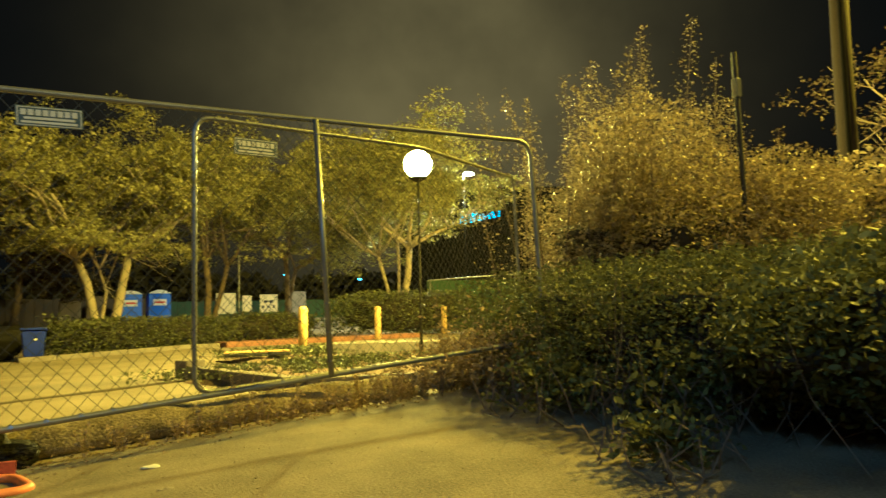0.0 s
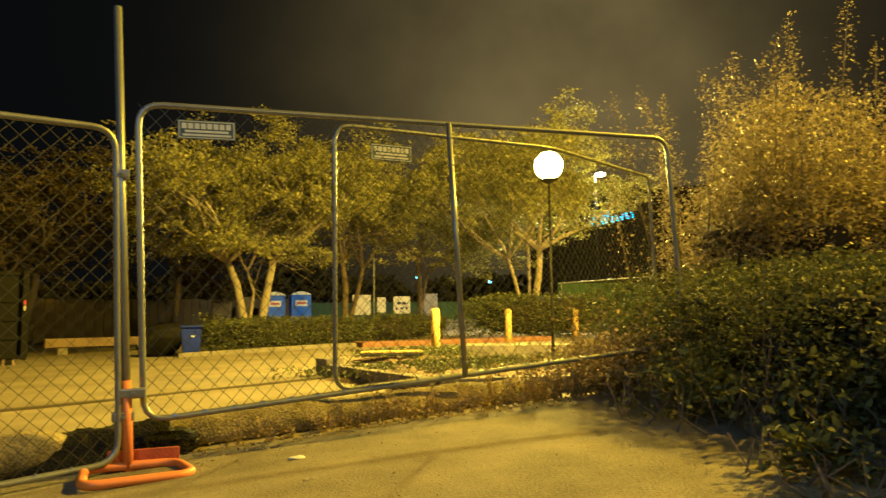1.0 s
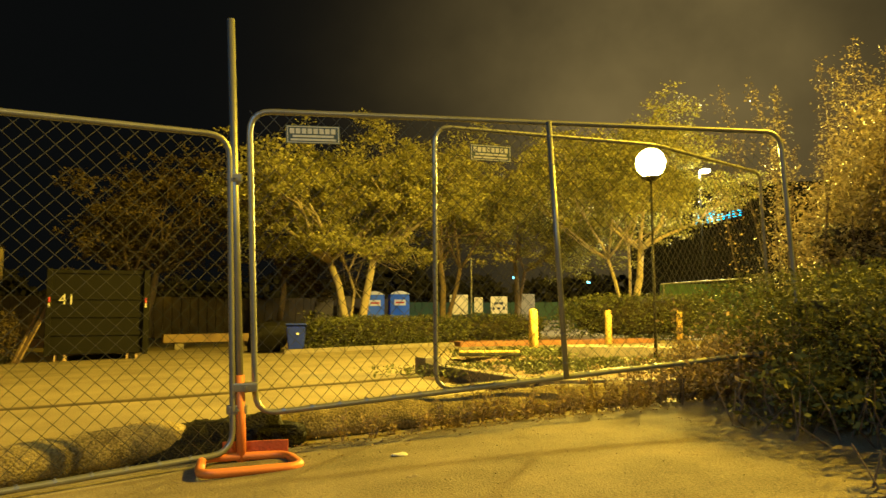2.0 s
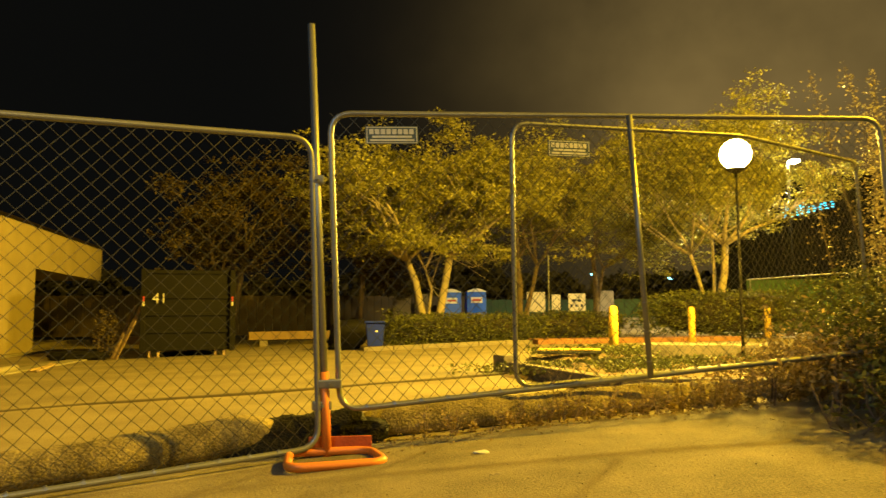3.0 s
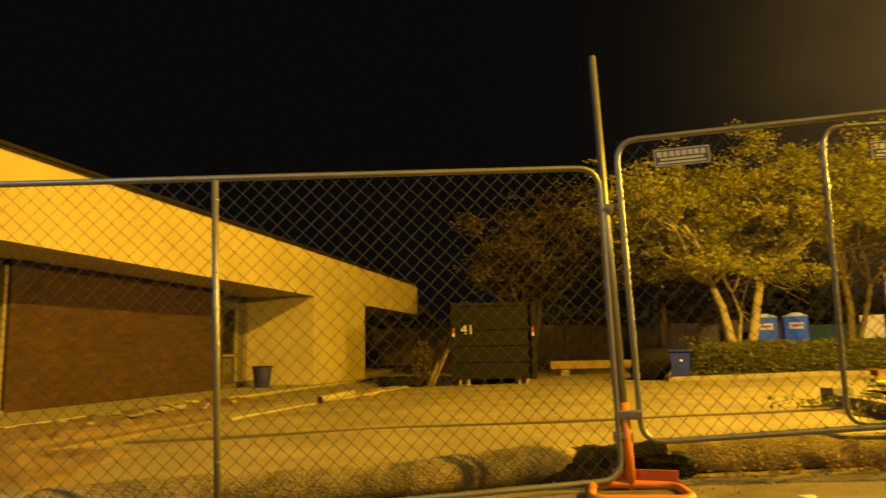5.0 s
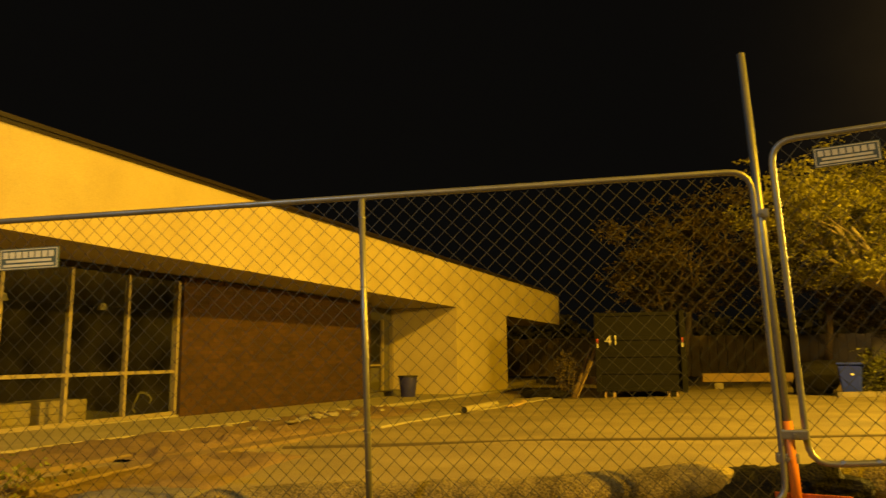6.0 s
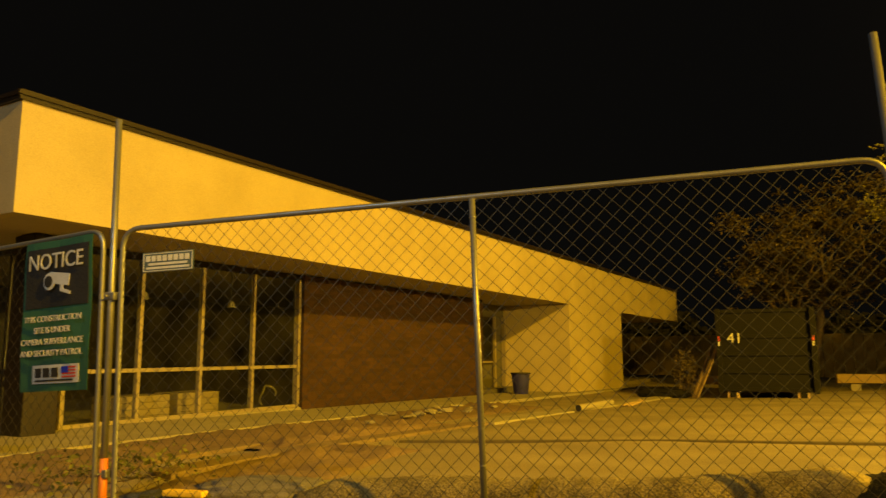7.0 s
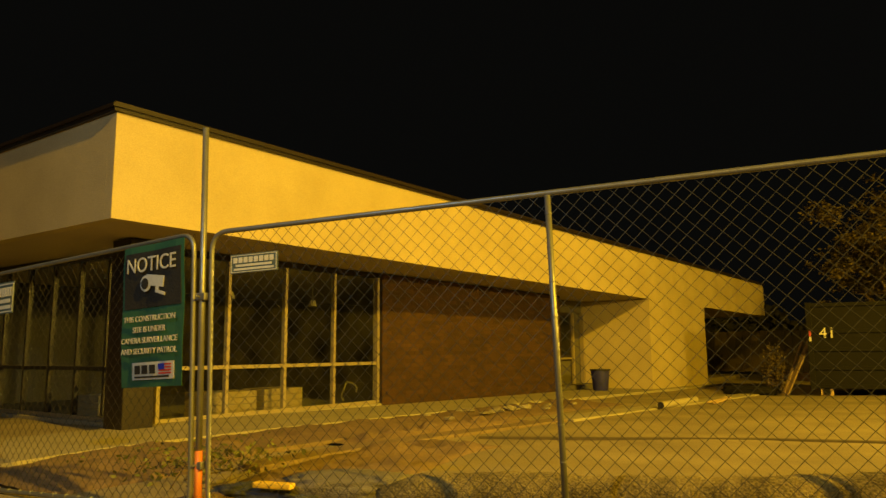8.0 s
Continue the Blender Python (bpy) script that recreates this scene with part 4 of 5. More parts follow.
def bag(x, y, w, d, h, turn, label, material, seed):
    ob = thing("sandbag", at_ground(x, y), label, "bag", "weighted bags")
    bm = bmesh.new()
    bmesh.ops.create_icosphere(bm, subdivisions=4, radius=1)
    for v in bm.verts:
        p = v.co
        q = Vector((math.copysign(abs(p.x) ** 0.6, p.x) * w / 2, math.copysign(abs(p.y) ** 0.6, p.y) * d / 2, math.copysign(abs(p.z) ** 0.65, p.z) * h / 2))
        k = noise.noise((p.x * 2 + seed, p.y * 2, p.z * 2)) * 0.13 + noise.noise((p.x * 5 + seed, p.y * 5, p.z * 5)) * 0.17 + noise.noise((p.x * 11 + seed, p.y * 11, p.z * 11)) * 0.05
        v.co = q * (1 + k)
        v.co.x += 0.35 * v.co.z * (1 if w < 1.2 else 0)
        v.co.z = max(v.co.z, -h * 0.42) + h * 0.42
    bm.transform(Matrix.Translation(at_ground(x, y)) @ Matrix.Rotation(radians(turn), 4, "Z"))
    part("bag_body", bm, material, ob, "", True)
    return ob




def tarp(x, y, w, d, h, turn, label, material, seed):
    """A folded plastic sheet: a wedge with a flat sloping top and sharp creases, its hem on the ground."""
    ob = thing("folded_tarp", at_ground(x, y), label, "tarp")
    verts, faces, nu, nv = [], [], 40, 22
    m = Matrix.Rotation(radians(turn), 4, "Z")
    for j in range(nv + 1):
        for i in range(nu + 1):
            u, v = i / nu, j / nv
            rise = min(1, u / 0.24) * min(1, (1 - u) / 0.10) * min(1, v / 0.34) * min(1, (1 - v) / 0.12)
            crease = abs(noise.noise((u * 5 + seed, v * 3, 0))) * 0.5 + abs(noise.noise((u * 11 + v * 6, v * 4, seed))) * 0.3
            p = m @ Vector(((u - 0.5) * w, (v - 0.5) * d, 0))
            lift = h * rise * (0.92 + 0.22 * u - 0.55 * crease) if rise > 0 else -0.03
            verts.append((x + p.x, y + p.y, ground_z(x + p.x, y + p.y) + lift))
    for j in range(nv):
        for i in range(nu):
            q = j * (nu + 1) + i
            faces.append((q, q + 1, q + nu + 2, q + nu + 1))
    raw("tarp_sheet", verts, faces, material, ob)


tarp(-0.90, 4.82, 0.92, 0.52, 0.19, 9, "folded black plastic tarp behind the fence stand", BAGBLACK, 2)
bag(-0.56, 4.80, 0.40, 0.34, 0.15, 5, "crumpled black plastic sandbag behind the fence stand", BAGBLACK, 5)
bag(-4.86, 2.66, 0.85, 0.40, 0.13, 30, "blue-grey tarp bundle beside the fence", PURPLE, 7)
bag(-4.48, 3.08, 0.95, 0.5, 0.2, 42, "rolled grey fabric bundle beside the fence", FABRIC, 9)
ob = thing("yellow_block", at_ground(-4.63, 2.58), "yellow painted bar lying on a tarp bundle", "block")
part("block_body", box(bmesh.new(), at_ground(-4.63, 2.58, 0.15), (0.30, 0.08, 0.04), 28, 0.012), YELLOW, ob)

# litter on the driveway
for x, y, s, label in ((0.20, 4.12, 0.051, "crushed white paper litter"), (0.225, 3.58, 0.04, "small crumpled litter")):
    ob = thing("litter", at_ground(x, y), label, "litter", "litter")
    bm = bmesh.new()
    bmesh.ops.create_icosphere(bm, subdivisions=2, radius=s, matrix=Matrix.Diagonal((1, 0.5, 0.25, 1)))
    for v in bm.verts:
        v.co *= 1 + 0.7 * noise.noise(v.co * 30)
    bm.transform(Matrix.Translation(at_ground(x, y, s * 0.2)) @ Matrix.Rotation(0.3, 4, "Z"))
    part("paper", bm, FADED if s > 0.05 else OLD_CONCRETE, ob)


# ---- the planted island, bollards and lot furniture ----
def bollard(x, y, label):
    z = ground_z(x, y)
    ob = thing("bollard", (x, y, z), label, "bollard", "yellow bollards")
    bm = bmesh.new()
    sweep(bm, [(x, y, z - 0.05), (x, y, z + 1.0), (x, y, z + 1.04), (x, y, z + 1.06)], [0.098, 0.098, 0.08, 0.03], 20)
    part("post", bm, YELLOW, ob, "", True)
    part("footing", cyl(bmesh.new(), (x, y, z - 0.03), (x, y, z + 0.025), 0.17, 0.15, 16), OLD_CONCRETE, ob)


bollard(3.80, 15.45, "yellow painted steel bollard in the planted island")
bollard(7.67, 21.5, "yellow painted steel bollard by the island kerb")
bollard(11.25, 24.3, "yellow painted steel bollard half hidden by shrubs")

kerb_piece((1.20, 11.75), (2.1, 8.62), 0.22, 0.17, OLD_CONCRETE, "weathered concrete kerb of the planted island")
kerb_piece((2.12, 8.60), (5.2, 8.2), 0.22, 0.17, OLD_CONCRETE, "weathered concrete kerb near the fence")
kerb_piece((1.02, 11.95), (1.32, 12.1), 0.32, 0.26, OLD_CONCRETE, "dark concrete end block of the kerb")
kerb_piece((4.3, 15.0), (6.6, 14.2), 0.9, 0.28, OLD_CONCRETE, "low dark concrete pad", name="concrete_pad")
kerb_piece((3.2, 11.2), (6.2, 11.4), 0.16, 0.12, OLD_CONCRETE, "pale concrete kerb in the weeds")
ob = thing("wheel_stop", at_ground(2.75, 14.3, 0.10), "yellow-topped rubber wheel stop in the weedy soil", "wheel stop")
part("stop_body", box(bmesh.new(), at_ground(2.62, 14.3, 0.15), (1.22, 0.38, 0.06), -8, 0.02), BLACK, ob)
part("stop_top", box(bmesh.new(), at_ground(2.62, 14.3, 0.205), (1.20, 0.34, 0.03), -8, 0.01), YELLOW, ob, "yellow painted top")
mound("soil_bed", [(1.9, 11.6), (2.6, 10.2), (3.8, 10.6), (5.5, 11.5)], 2.2, 0.12, DIRT, "weedy soil in the planted island", "soil", 17)
mound("soil_bed", [(2.2, 14.4), (3.6, 14.9), (5.2, 15.2)], 1.6, 0.10, DIRT, "weedy soil round the bollard", "soil", 19)

# planter with its hedge, red band and pale kerb
for i in range(6):
    a, b = Vector((-1.9, 20.1)), Vector((2.9, 21.5))
    p, q = a.lerp(b, i / 6), a.lerp(b, (i + 0.985) / 6)
    kerb_piece(p, q, 0.2, 0.11, OLD_CONCRETE, "pale concrete planter kerb under the hedge")
for i in range(6):
    a, b = Vector((2.95, 21.6)), Vector((9.6, 23.2))
    p, q = a.lerp(b, i / 6), a.lerp(b, (i + 0.985) / 6)
    kerb_piece(p, q, 0.9, 0.13, REDCURB, "red brick edging band of the planter", name="brick_edging")


def leaf_cloud(rng, n, centre, half, turn=0.0, power=3.4, lumps=0.18, shell=0.45):
    """Places in a lumpy rounded volume, most of them near its skin."""
    d = rng.normal(size=(n, 3))
    d /= (np.abs(d) ** power).sum(1)[:, None] ** (1 / power)
    k = rng.uniform(0, 1, n) ** shell
    seeds = rng.normal(size=(26, 3))
    seeds /= np.linalg.norm(seeds, axis=1)[:, None]
    u = d / np.linalg.norm(d, axis=1)[:, None]
    wave = (np.exp(-9 * (1 - u @ seeds.T)) * rng.uniform(-1, 1.4, 26)).sum(1)
    c = d * (k * (1 + lumps * wave))[:, None] * np.asarray(half)
    a = radians(turn)
    c = np.stack([c[:, 0] * math.cos(a) - c[:, 1] * math.sin(a), c[:, 0] * math.sin(a) + c[:, 1] * math.cos(a), c[:, 2]], 1)
    return c + np.asarray(centre)


def twigs(name, parent, rng, base, spread, top, count, material, r=0.012):
    bm = bmesh.new()
    for i in range(count):
        a = Vector(base) + Vector((rng.uniform(-1, 1) * spread[0], rng.uniform(-1, 1) * spread[1], 0))
        b = a + Vector((rng.normal() * 0.3 * spread[0], rng.normal() * 0.3 * spread[1], top * rng.uniform(0.6, 1.0)))
        m = a.lerp(b, 0.5) + Vector(rng.normal(size=3)) * 0.06
        sweep(bm, [a, m, b], [r, r * 0.75, r * 0.4], 5)
    return part(name, bm, material, parent)


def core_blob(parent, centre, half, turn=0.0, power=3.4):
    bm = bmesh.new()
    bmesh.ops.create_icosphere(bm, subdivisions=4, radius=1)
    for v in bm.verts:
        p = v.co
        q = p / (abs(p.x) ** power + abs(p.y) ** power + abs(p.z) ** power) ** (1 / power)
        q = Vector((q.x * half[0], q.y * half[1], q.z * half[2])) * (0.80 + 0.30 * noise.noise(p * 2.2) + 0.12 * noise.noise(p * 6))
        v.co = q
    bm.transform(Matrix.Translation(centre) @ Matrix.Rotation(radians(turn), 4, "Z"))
    return part("shade_core", bm, CORE, parent, "dark solid core in the colour of the shade behind the leaves", True)


def hedge(name, base, half, turn, n, size, material, label, seed, category="hedge", group="", core=True, up=0.3, lumps=0.18, power=3.4, oval=False, cluster=1):
    rng = np.random.default_rng(seed)
    ob = thing(name, base, label, category, group)
    c = Vector(base) + Vector((0, 0, half[2]))
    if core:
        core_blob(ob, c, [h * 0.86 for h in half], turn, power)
    if not core:
        tagged(twigs("stem_tangle", ob, rng, base, half, half[2] * 1.6, 24, DARK_BARK, 0.006), kind="stuff")
    spots = leaf_cloud(rng, n // cluster, c, half, turn, power if core else 2.1, lumps if core else 0.45, 0.45 if core else 0.75)
    if cluster > 1:
        spots = np.repeat(spots, cluster, 0) + rng.normal(size=(len(spots) * cluster, 3)) * size * 1.5
    tagged(leaves("foliage", spots, size, material, ob, rng, up, oval=oval), kind="stuff")
    return ob, rng


hedge("hedge", at_ground(0.92, 21.8), (2.6, 0.62, 0.45), 15, 26000, 0.04, LEAF_HEDGE, "clipped dark green hedge in the planter", 21, group="hedges")
hedge("hedge", at_ground(4.9, 25.2), (1.9, 0.7, 0.45), 12, 7000, 0.055, LEAF_HEDGE, "low dark hedge behind the thin post", 22, group="hedges")
hedge("bush", at_ground(10.4, 25.6), (2.9, 1.2, 0.85), -20, 16000, 0.06, LEAF_OLIVE, "rounded olive bush behind the bollards", 23, "bush", "round bushes")


def portable_toilet(x, y, turn):
    z = ground_z(x, y)
    ob = thing("portable_toilet", (x, y, z), "blue portable toilet with a white roof behind the hedge", "portable toilet", "portable toilets", turn)
    part("cabin", box(bmesh.new(), (x, y, z + 1.05), (1.12, 1.12, 2.1), turn, 0.03), BLUE, ob, "blue plastic cabin")
    bm = bmesh.new()
    m = ob.matrix_world
    rows = []
    for yy in (-0.6, 0.6):
        rows.append([bm.verts.new(m @ Vector((-0.6 + 1.2 * i / 8, yy, 2.1 + 0.2 * math.sin(math.pi * i / 8)))) for i in range(9)])
    for i in range(8):
        bm.faces.new((rows[0][i], rows[0][i + 1], rows[1][i + 1], rows[1][i]))
    bm.faces.new(rows[0])
    bm.faces.new(rows[1])
    bm.faces.new((rows[0][0], rows[0][8], rows[1][8], rows[1][0]))
    bmesh.ops.recalc_face_normals(bm, faces=bm.faces)
    part("roof", bm, WHITE, ob, "white curved roof")
    d = part("door", box(bmesh.new(), m @ Vector((0.0, -0.575, 1.0)), (0.8, 0.03, 1.85), turn, 0.01), BLUE, ob)
    part("door_label", box(bmesh.new(), m @ Vector((0.0, -0.597, 1.62)), (0.66, 0.012, 0.34), turn), WHITE, d, "white notice panel on the door")
    part("label_bar", box(bmesh.new(), m @ Vector((0.0, -0.606, 1.62)), (0.5, 0.006, 0.10), turn), RED, d)


portable_toilet(1.15, 42.6, 4)
portable_toilet(2.62, 42.9, 4)


def cart(x, y):
    z = ground_z(x, y)
    ob = thing("recycling_cart", (x, y, z), "blue wheeled recycling cart beside the hedge", "bin")
    bm = bmesh.new()
    r = bmesh.ops.create_cube(bm, size=1, matrix=Matrix.Translation((x, y, z + 0.39)) @ Matrix.Diagonal((0.52, 0.55, 0.66, 1)))
    for v in r["verts"]:
        if v.co.z < z + 0.3:
            v.co.x = x + (v.co.x - x) * 0.78
            v.co.y = y + (v.co.y - y) * 0.78
    bmesh.ops.bevel(bm, geom=bm.edges[:], offset=0.03, segments=2, affect="EDGES")
    part("cart_body", bm, NAVY, ob)
    part("lid", box(bmesh.new(), (x, y, z + 0.75), (0.56, 0.6, 0.06), 0, 0.025, (-6, 0, 0)), NAVY, ob, "blue lid")
    part("emblem", box(bmesh.new(), (x + 0.05, y - 0.285, z + 0.52), (0.07, 0.012, 0.05), 0, 0.004), WHITE, ob, "white recycling emblem")
    for s in (-0.2, 0.2):
        part("wheel", cyl(bmesh.new(), (x + s - 0.03, y + 0.28, z + 0.1), (x + s + 0.03, y + 0.28, z + 0.1), 0.1, n=16), BLACK, ob)


cart(-1.62, 20.75)
bag(-2.55, 22.2, 1.1, 0.9, 0.95, 10, "heap of black refuse bags by the cart", BAGBLACK, 31)
hedge("shrub", at_ground(-1.15, 22.3), (0.42, 0.45, 0.5), 0, 600, 0.06, LEAF_HEDGE, "dark shrub beside the recycling cart", 31, "shrub", "dark shrubs")


def board_sign(x, y, w, h, z0, label, marks):
    z = ground_z(x, y)
    ob = thing("board_sign", (x, y, z), label, "sign", "cream boards")
    part("board", box(bmesh.new(), (x, y, z + z0 + h / 2), (w, 0.04, h), 0, 0.006), CREAM, ob)
    for s in (-0.4, 0.4):
        part("leg", box(bmesh.new(), (x + s * w, y + 0.05, z + (z0 + h) / 2), (0.06, 0.05, z0 + h), 0), LUMBER, ob)
    if marks:
        for k in range(7):
            part("mark", box(bmesh.new(), (x - 0.32 + 0.1 * k, y - 0.03, z + z0 + h * (0.3 + 0.35 * abs(math.sin(k * 2.1)))), (0.12, 0.008, 0.16), 0, 0.002, (0, 30 * k, 0)), BLACK, ob)


board_sign(6.0, 41.5, 1.05, 1.15, 0.9, "blank cream board standing behind the trees", False)
board_sign(7.15, 41.5, 0.5, 0.9, 1.0, "narrow cream board behind the trees", False)
board_sign(8.35, 41.5, 0.98, 1.0, 0.95, "cream board with dark scribbled markings", True)
ob = thing("utility_cabinet", at_ground(10.0, 41.8), "tall grey utility cabinet behind the island", "cabinet")
part("cabinet_body", box(bmesh.new(), at_ground(10.0, 41.8, 1.05), (0.9, 0.7, 2.1), 8, 0.03), OLD_CONCRETE, ob)
part("cabinet_door", box(bmesh.new(), at_ground(10.0, 41.42, 1.05), (0.72, 0.03, 1.8), 8, 0.01), OLD_CONCRETE, ob)
for x, w, h in ((-1.65, 1.0, 1.9), (-0.55, 0.75, 2.05)):
    ob = thing("utility_cabinet", at_ground(x, 41.0), "grey-green utility cabinet against the back fence", "cabinet", "utility cabinets")
    part("cabinet_body", box(bmesh.new(), at_ground(x, 41.0, h / 2), (w, 0.6, h), 4, 0.03), OLD_CONCRETE, ob)
    part("cabinet_door", box(bmesh.new(), at_ground(x, 40.68, h / 2), (w * 0.8, 0.03, h * 0.85), 4, 0.01), OLD_CONCRETE, ob)
ob = thing("concrete_bench", at_ground(11.0, 38.5), "low pale concrete bench behind the island", "bench")
for k in range(3):
    part("slab", box(bmesh.new(), at_ground(11.0, 38.5, 0.12 + 0.2 * k), (1.7, 0.4, 0.13), 0, 0.01), OLD_CONCRETE, ob)
for sx in (-0.6, 0.6):
    part("bench_leg", box(bmesh.new(), at_ground(11.0 + sx, 38.5, 0.3), (0.15, 0.3, 0.6), 0), CONCRETE, ob)
ob = thing("sign_post", at_ground(4.25, 26.4), "slim steel post with a white bar at its foot", "post")
x, y, z = at_ground(4.25, 26.4)
part("shaft", cyl(bmesh.new(), (x, y, z), (x, y, z + 3.0), 0.028, n=10), STEEL, ob)
part("white_bar", box(bmesh.new(), (x + 0.1, y - 0.06, z + 0.34), (0.85, 0.05, 0.07), 0, 0.01), WHITE, ob, "white bar")


# ---- the street lamp that lights the lot ----
ob = thing("street_lamp", at_ground(LAMP.x, LAMP.y), "lit yellow globe lamp on a slim post in the island", "street lamp")
gz0 = ground_z(LAMP.x, LAMP.y)
part("lamp_post", sweep(bmesh.new(), [(LAMP.x, LAMP.y, gz0), (LAMP.x, LAMP.y, gz0 + 0.4), (LAMP.x, LAMP.y, LAMP.z - 0.27)], [0.045, 0.028, 0.022], 12), LAMPPOST, ob, "slim weathered post", True)
# Unseen flare, added to keep the globe's light off the post.
part("shield_collar", cyl(bmesh.new(), LAMP - Vector((0, 0, 0.34)), LAMP - Vector((0, 0, 0.265)), 0.06, 0.19, 24), LAMPPOST, ob)
bm = bmesh.new()
bmesh.ops.create_uvsphere(bm, u_segments=24, v_segments=16, radius=0.27, matrix=Matrix.Translation(LAMP))
o = part("globe", bm, BULB, ob, "glowing globe", True)
o.visible_shadow = False
ob = thing("street_lamp", (16.32, 32.08, 0), "distant lit street lamp on a pole", "street lamp")
part("lamp_post", cyl(bmesh.new(), (16.32, 32.48, 0), (16.32, 32.48, 7.63), 0.065), POSTBLACK, ob)
part("lamp_arm", cyl(bmesh.new(), (16.32, 32.48, 7.63), (16.32, 31.84, 7.71), 0.04), STEEL, ob)
o = part("lamp_head", box(bmesh.new(), (16.32, 31.92, 7.61), (0.4, 0.4, 0.13), 0, 0.06), FARBULB, ob, "glowing lamp head")
o.visible_shadow = False
for x, y, z, label in ((19.8, 87.8, 5.4, "distant cyan traffic light on a pole"), (28.4, 85.4, 4.75, "distant small white light on a pole")):
    ob = thing("distant_light", (x, y, 0), label, "light", "distant lights")
    part("light_pole", cyl(bmesh.new(), (x, y, 0), (x, y, z), 0.08), BLACK, ob)
    part("light_lens", box(bmesh.new(), (x, y - 0.1, z), (0.55, 0.2, 0.22), 0, 0.06), COOL, ob)


# ---- trees ----
def limb(bm, a, d, length, r, rng, level, tips, bend=0.25):
    pts, rad = [Vector(a)], [r]
    d = Vector(d).normalized()
    k = 5
    for i in range(k):
        d = (d + Vector(rng.normal(size=3)) * bend * 0.35 + Vector((0, 0, 0.05))).normalized()
        pts.append(pts[-1] + d * length / k)
        rad.append(r * (1 - 0.55 * (i + 1) / k))
    sweep(bm, pts, rad, 7 if level < 2 else 5)
    if level >= 3:
        tips.append(pts[-1])
        tips.append(pts[-2])
        return
    for i in range(3 if level else 4):
        q = pts[rng.integers(2, k + 1)]
        e = (d + Vector(rng.normal(size=3)) * 0.75).normalized()
        limb(bm, q, e, length * rng.uniform(0.55, 0.8), r * 0.42, rng, level + 1, tips, bend)


def tree(name, base, stems, reach, n, size, leaf, bark, label, seed, group="lot trees", spread=0.5, gaps=0.0, rise=(0.35, 1.0), clear=0.0):
    """stems: lean x, lean y, clear length, radius. Leaves sit in small flat sprays round the twig ends, with gaps between."""
    rng = np.random.default_rng(seed)
    ob = thing(name, base, label, "tree", group)
    bm, tips = bmesh.new(), []
    for lx, ly, ln, r in stems:
        a = Vector(base) - Vector((0, 0, 0.1))
        top = a + Vector((lx, ly, ln))
        k1, k2 = a.lerp(top, 0.35) + Vector(rng.normal(size=3)) * 0.06, a.lerp(top, 0.7) + Vector(rng.normal(size=3)) * 0.08
        sweep(bm, [a, k1, k2, top], [r * 1.1, r * 0.85, r * 0.78, r * 0.7], 10)
        for i in range(5):
            an = rng.uniform(0, 6.28)
            e = Vector((math.cos(an) * 0.85 + lx * 0.3, math.sin(an) * 0.85 + ly * 0.3, rng.uniform(*rise)))
            limb(bm, top, e, reach * rng.uniform(0.55, 0.85), r * 0.55, rng, 1, tips)
    part("trunk", bm, bark, ob, "", True)
    t = np.array([tuple(p) for p in tips])
    per = 34
    m = n // per
    c = t[rng.integers(0, len(t), m)] + rng.normal(size=(m, 3)) * spread * np.array([1, 1, 0.65])
    keep = np.array([noise.noise((p[0] * 1.1 + seed, p[1] * 1.1, p[2] * 1.5)) > gaps for p in c])
    under = base[2] + clear + 0.5 * np.array([noise.noise((p[0] * 0.9, p[1] * 0.9, seed)) for p in c])
    c = c[keep & (c[:, 2] > under)]
    c = np.repeat(c, per, 0) + rng.normal(size=(len(c) * per, 3)) * np.array([0.17, 0.17, 0.075])
    tagged(leaves("crown", c, size, leaf, ob, rng, 0.1), kind="stuff")


tree("tree", at_ground(0.05, 27.9), [(-1.0, 0.1, 3.1, 0.17), (0.65, 0.2, 3.2, 0.19), (-0.3, 0.9, 2.8, 0.07)], 4.1, 130000, 0.066, LEAF_TREE, BARK, "leafy green tree with two pale leaning trunks", 41, gaps=-0.06, rise=(0.45, 1.5), clear=3.2)
tree("tree", at_ground(3.7, 30.5), [(-0.1, 0, 3.2, 0.16), (0.8, 0.3, 3.0, 0.12)], 4.0, 70000, 0.068, LEAF_TREE, DARK_BARK, "leafy green tree with a dark trunk", 42, gaps=-0.03, rise=(0.4, 1.4), clear=2.8)
tree("tree", at_ground(10.9, 27.8), [(-0.9, 0, 3.2, 0.09), (0.5, 0.1, 3.6, 0.17), (0.1, 0.4, 3.8, 0.08)], 4.1, 120000, 0.062, LEAF_TREE, BARK, "leafy yellow-lit tree with pale trunks beyond the lamp", 43, gaps=-0.08, rise=(0.45, 1.5), clear=2.6)
tree("tree", at_ground(7.4, 33.0), [(0, 0, 3.4, 0.15), (0.5, 0.2, 3.0, 0.1)], 3.6, 52000, 0.075, LEAF_TREE, DARK_BARK, "leafy green tree at the back of the lot", 44)
tree("tree", at_ground(-9.6, 34.5), [(0.6, 0, 3.4, 0.2), (-0.5, 0.2, 3.0, 0.16)], 4.2, 60000, 0.085, LEAF_DIM, DARK_BARK, "dim brownish tree behind the dumpster", 45, rise=(0.3, 1.3))
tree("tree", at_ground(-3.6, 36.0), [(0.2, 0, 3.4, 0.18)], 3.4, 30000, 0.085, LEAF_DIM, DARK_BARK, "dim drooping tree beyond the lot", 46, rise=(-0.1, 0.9))
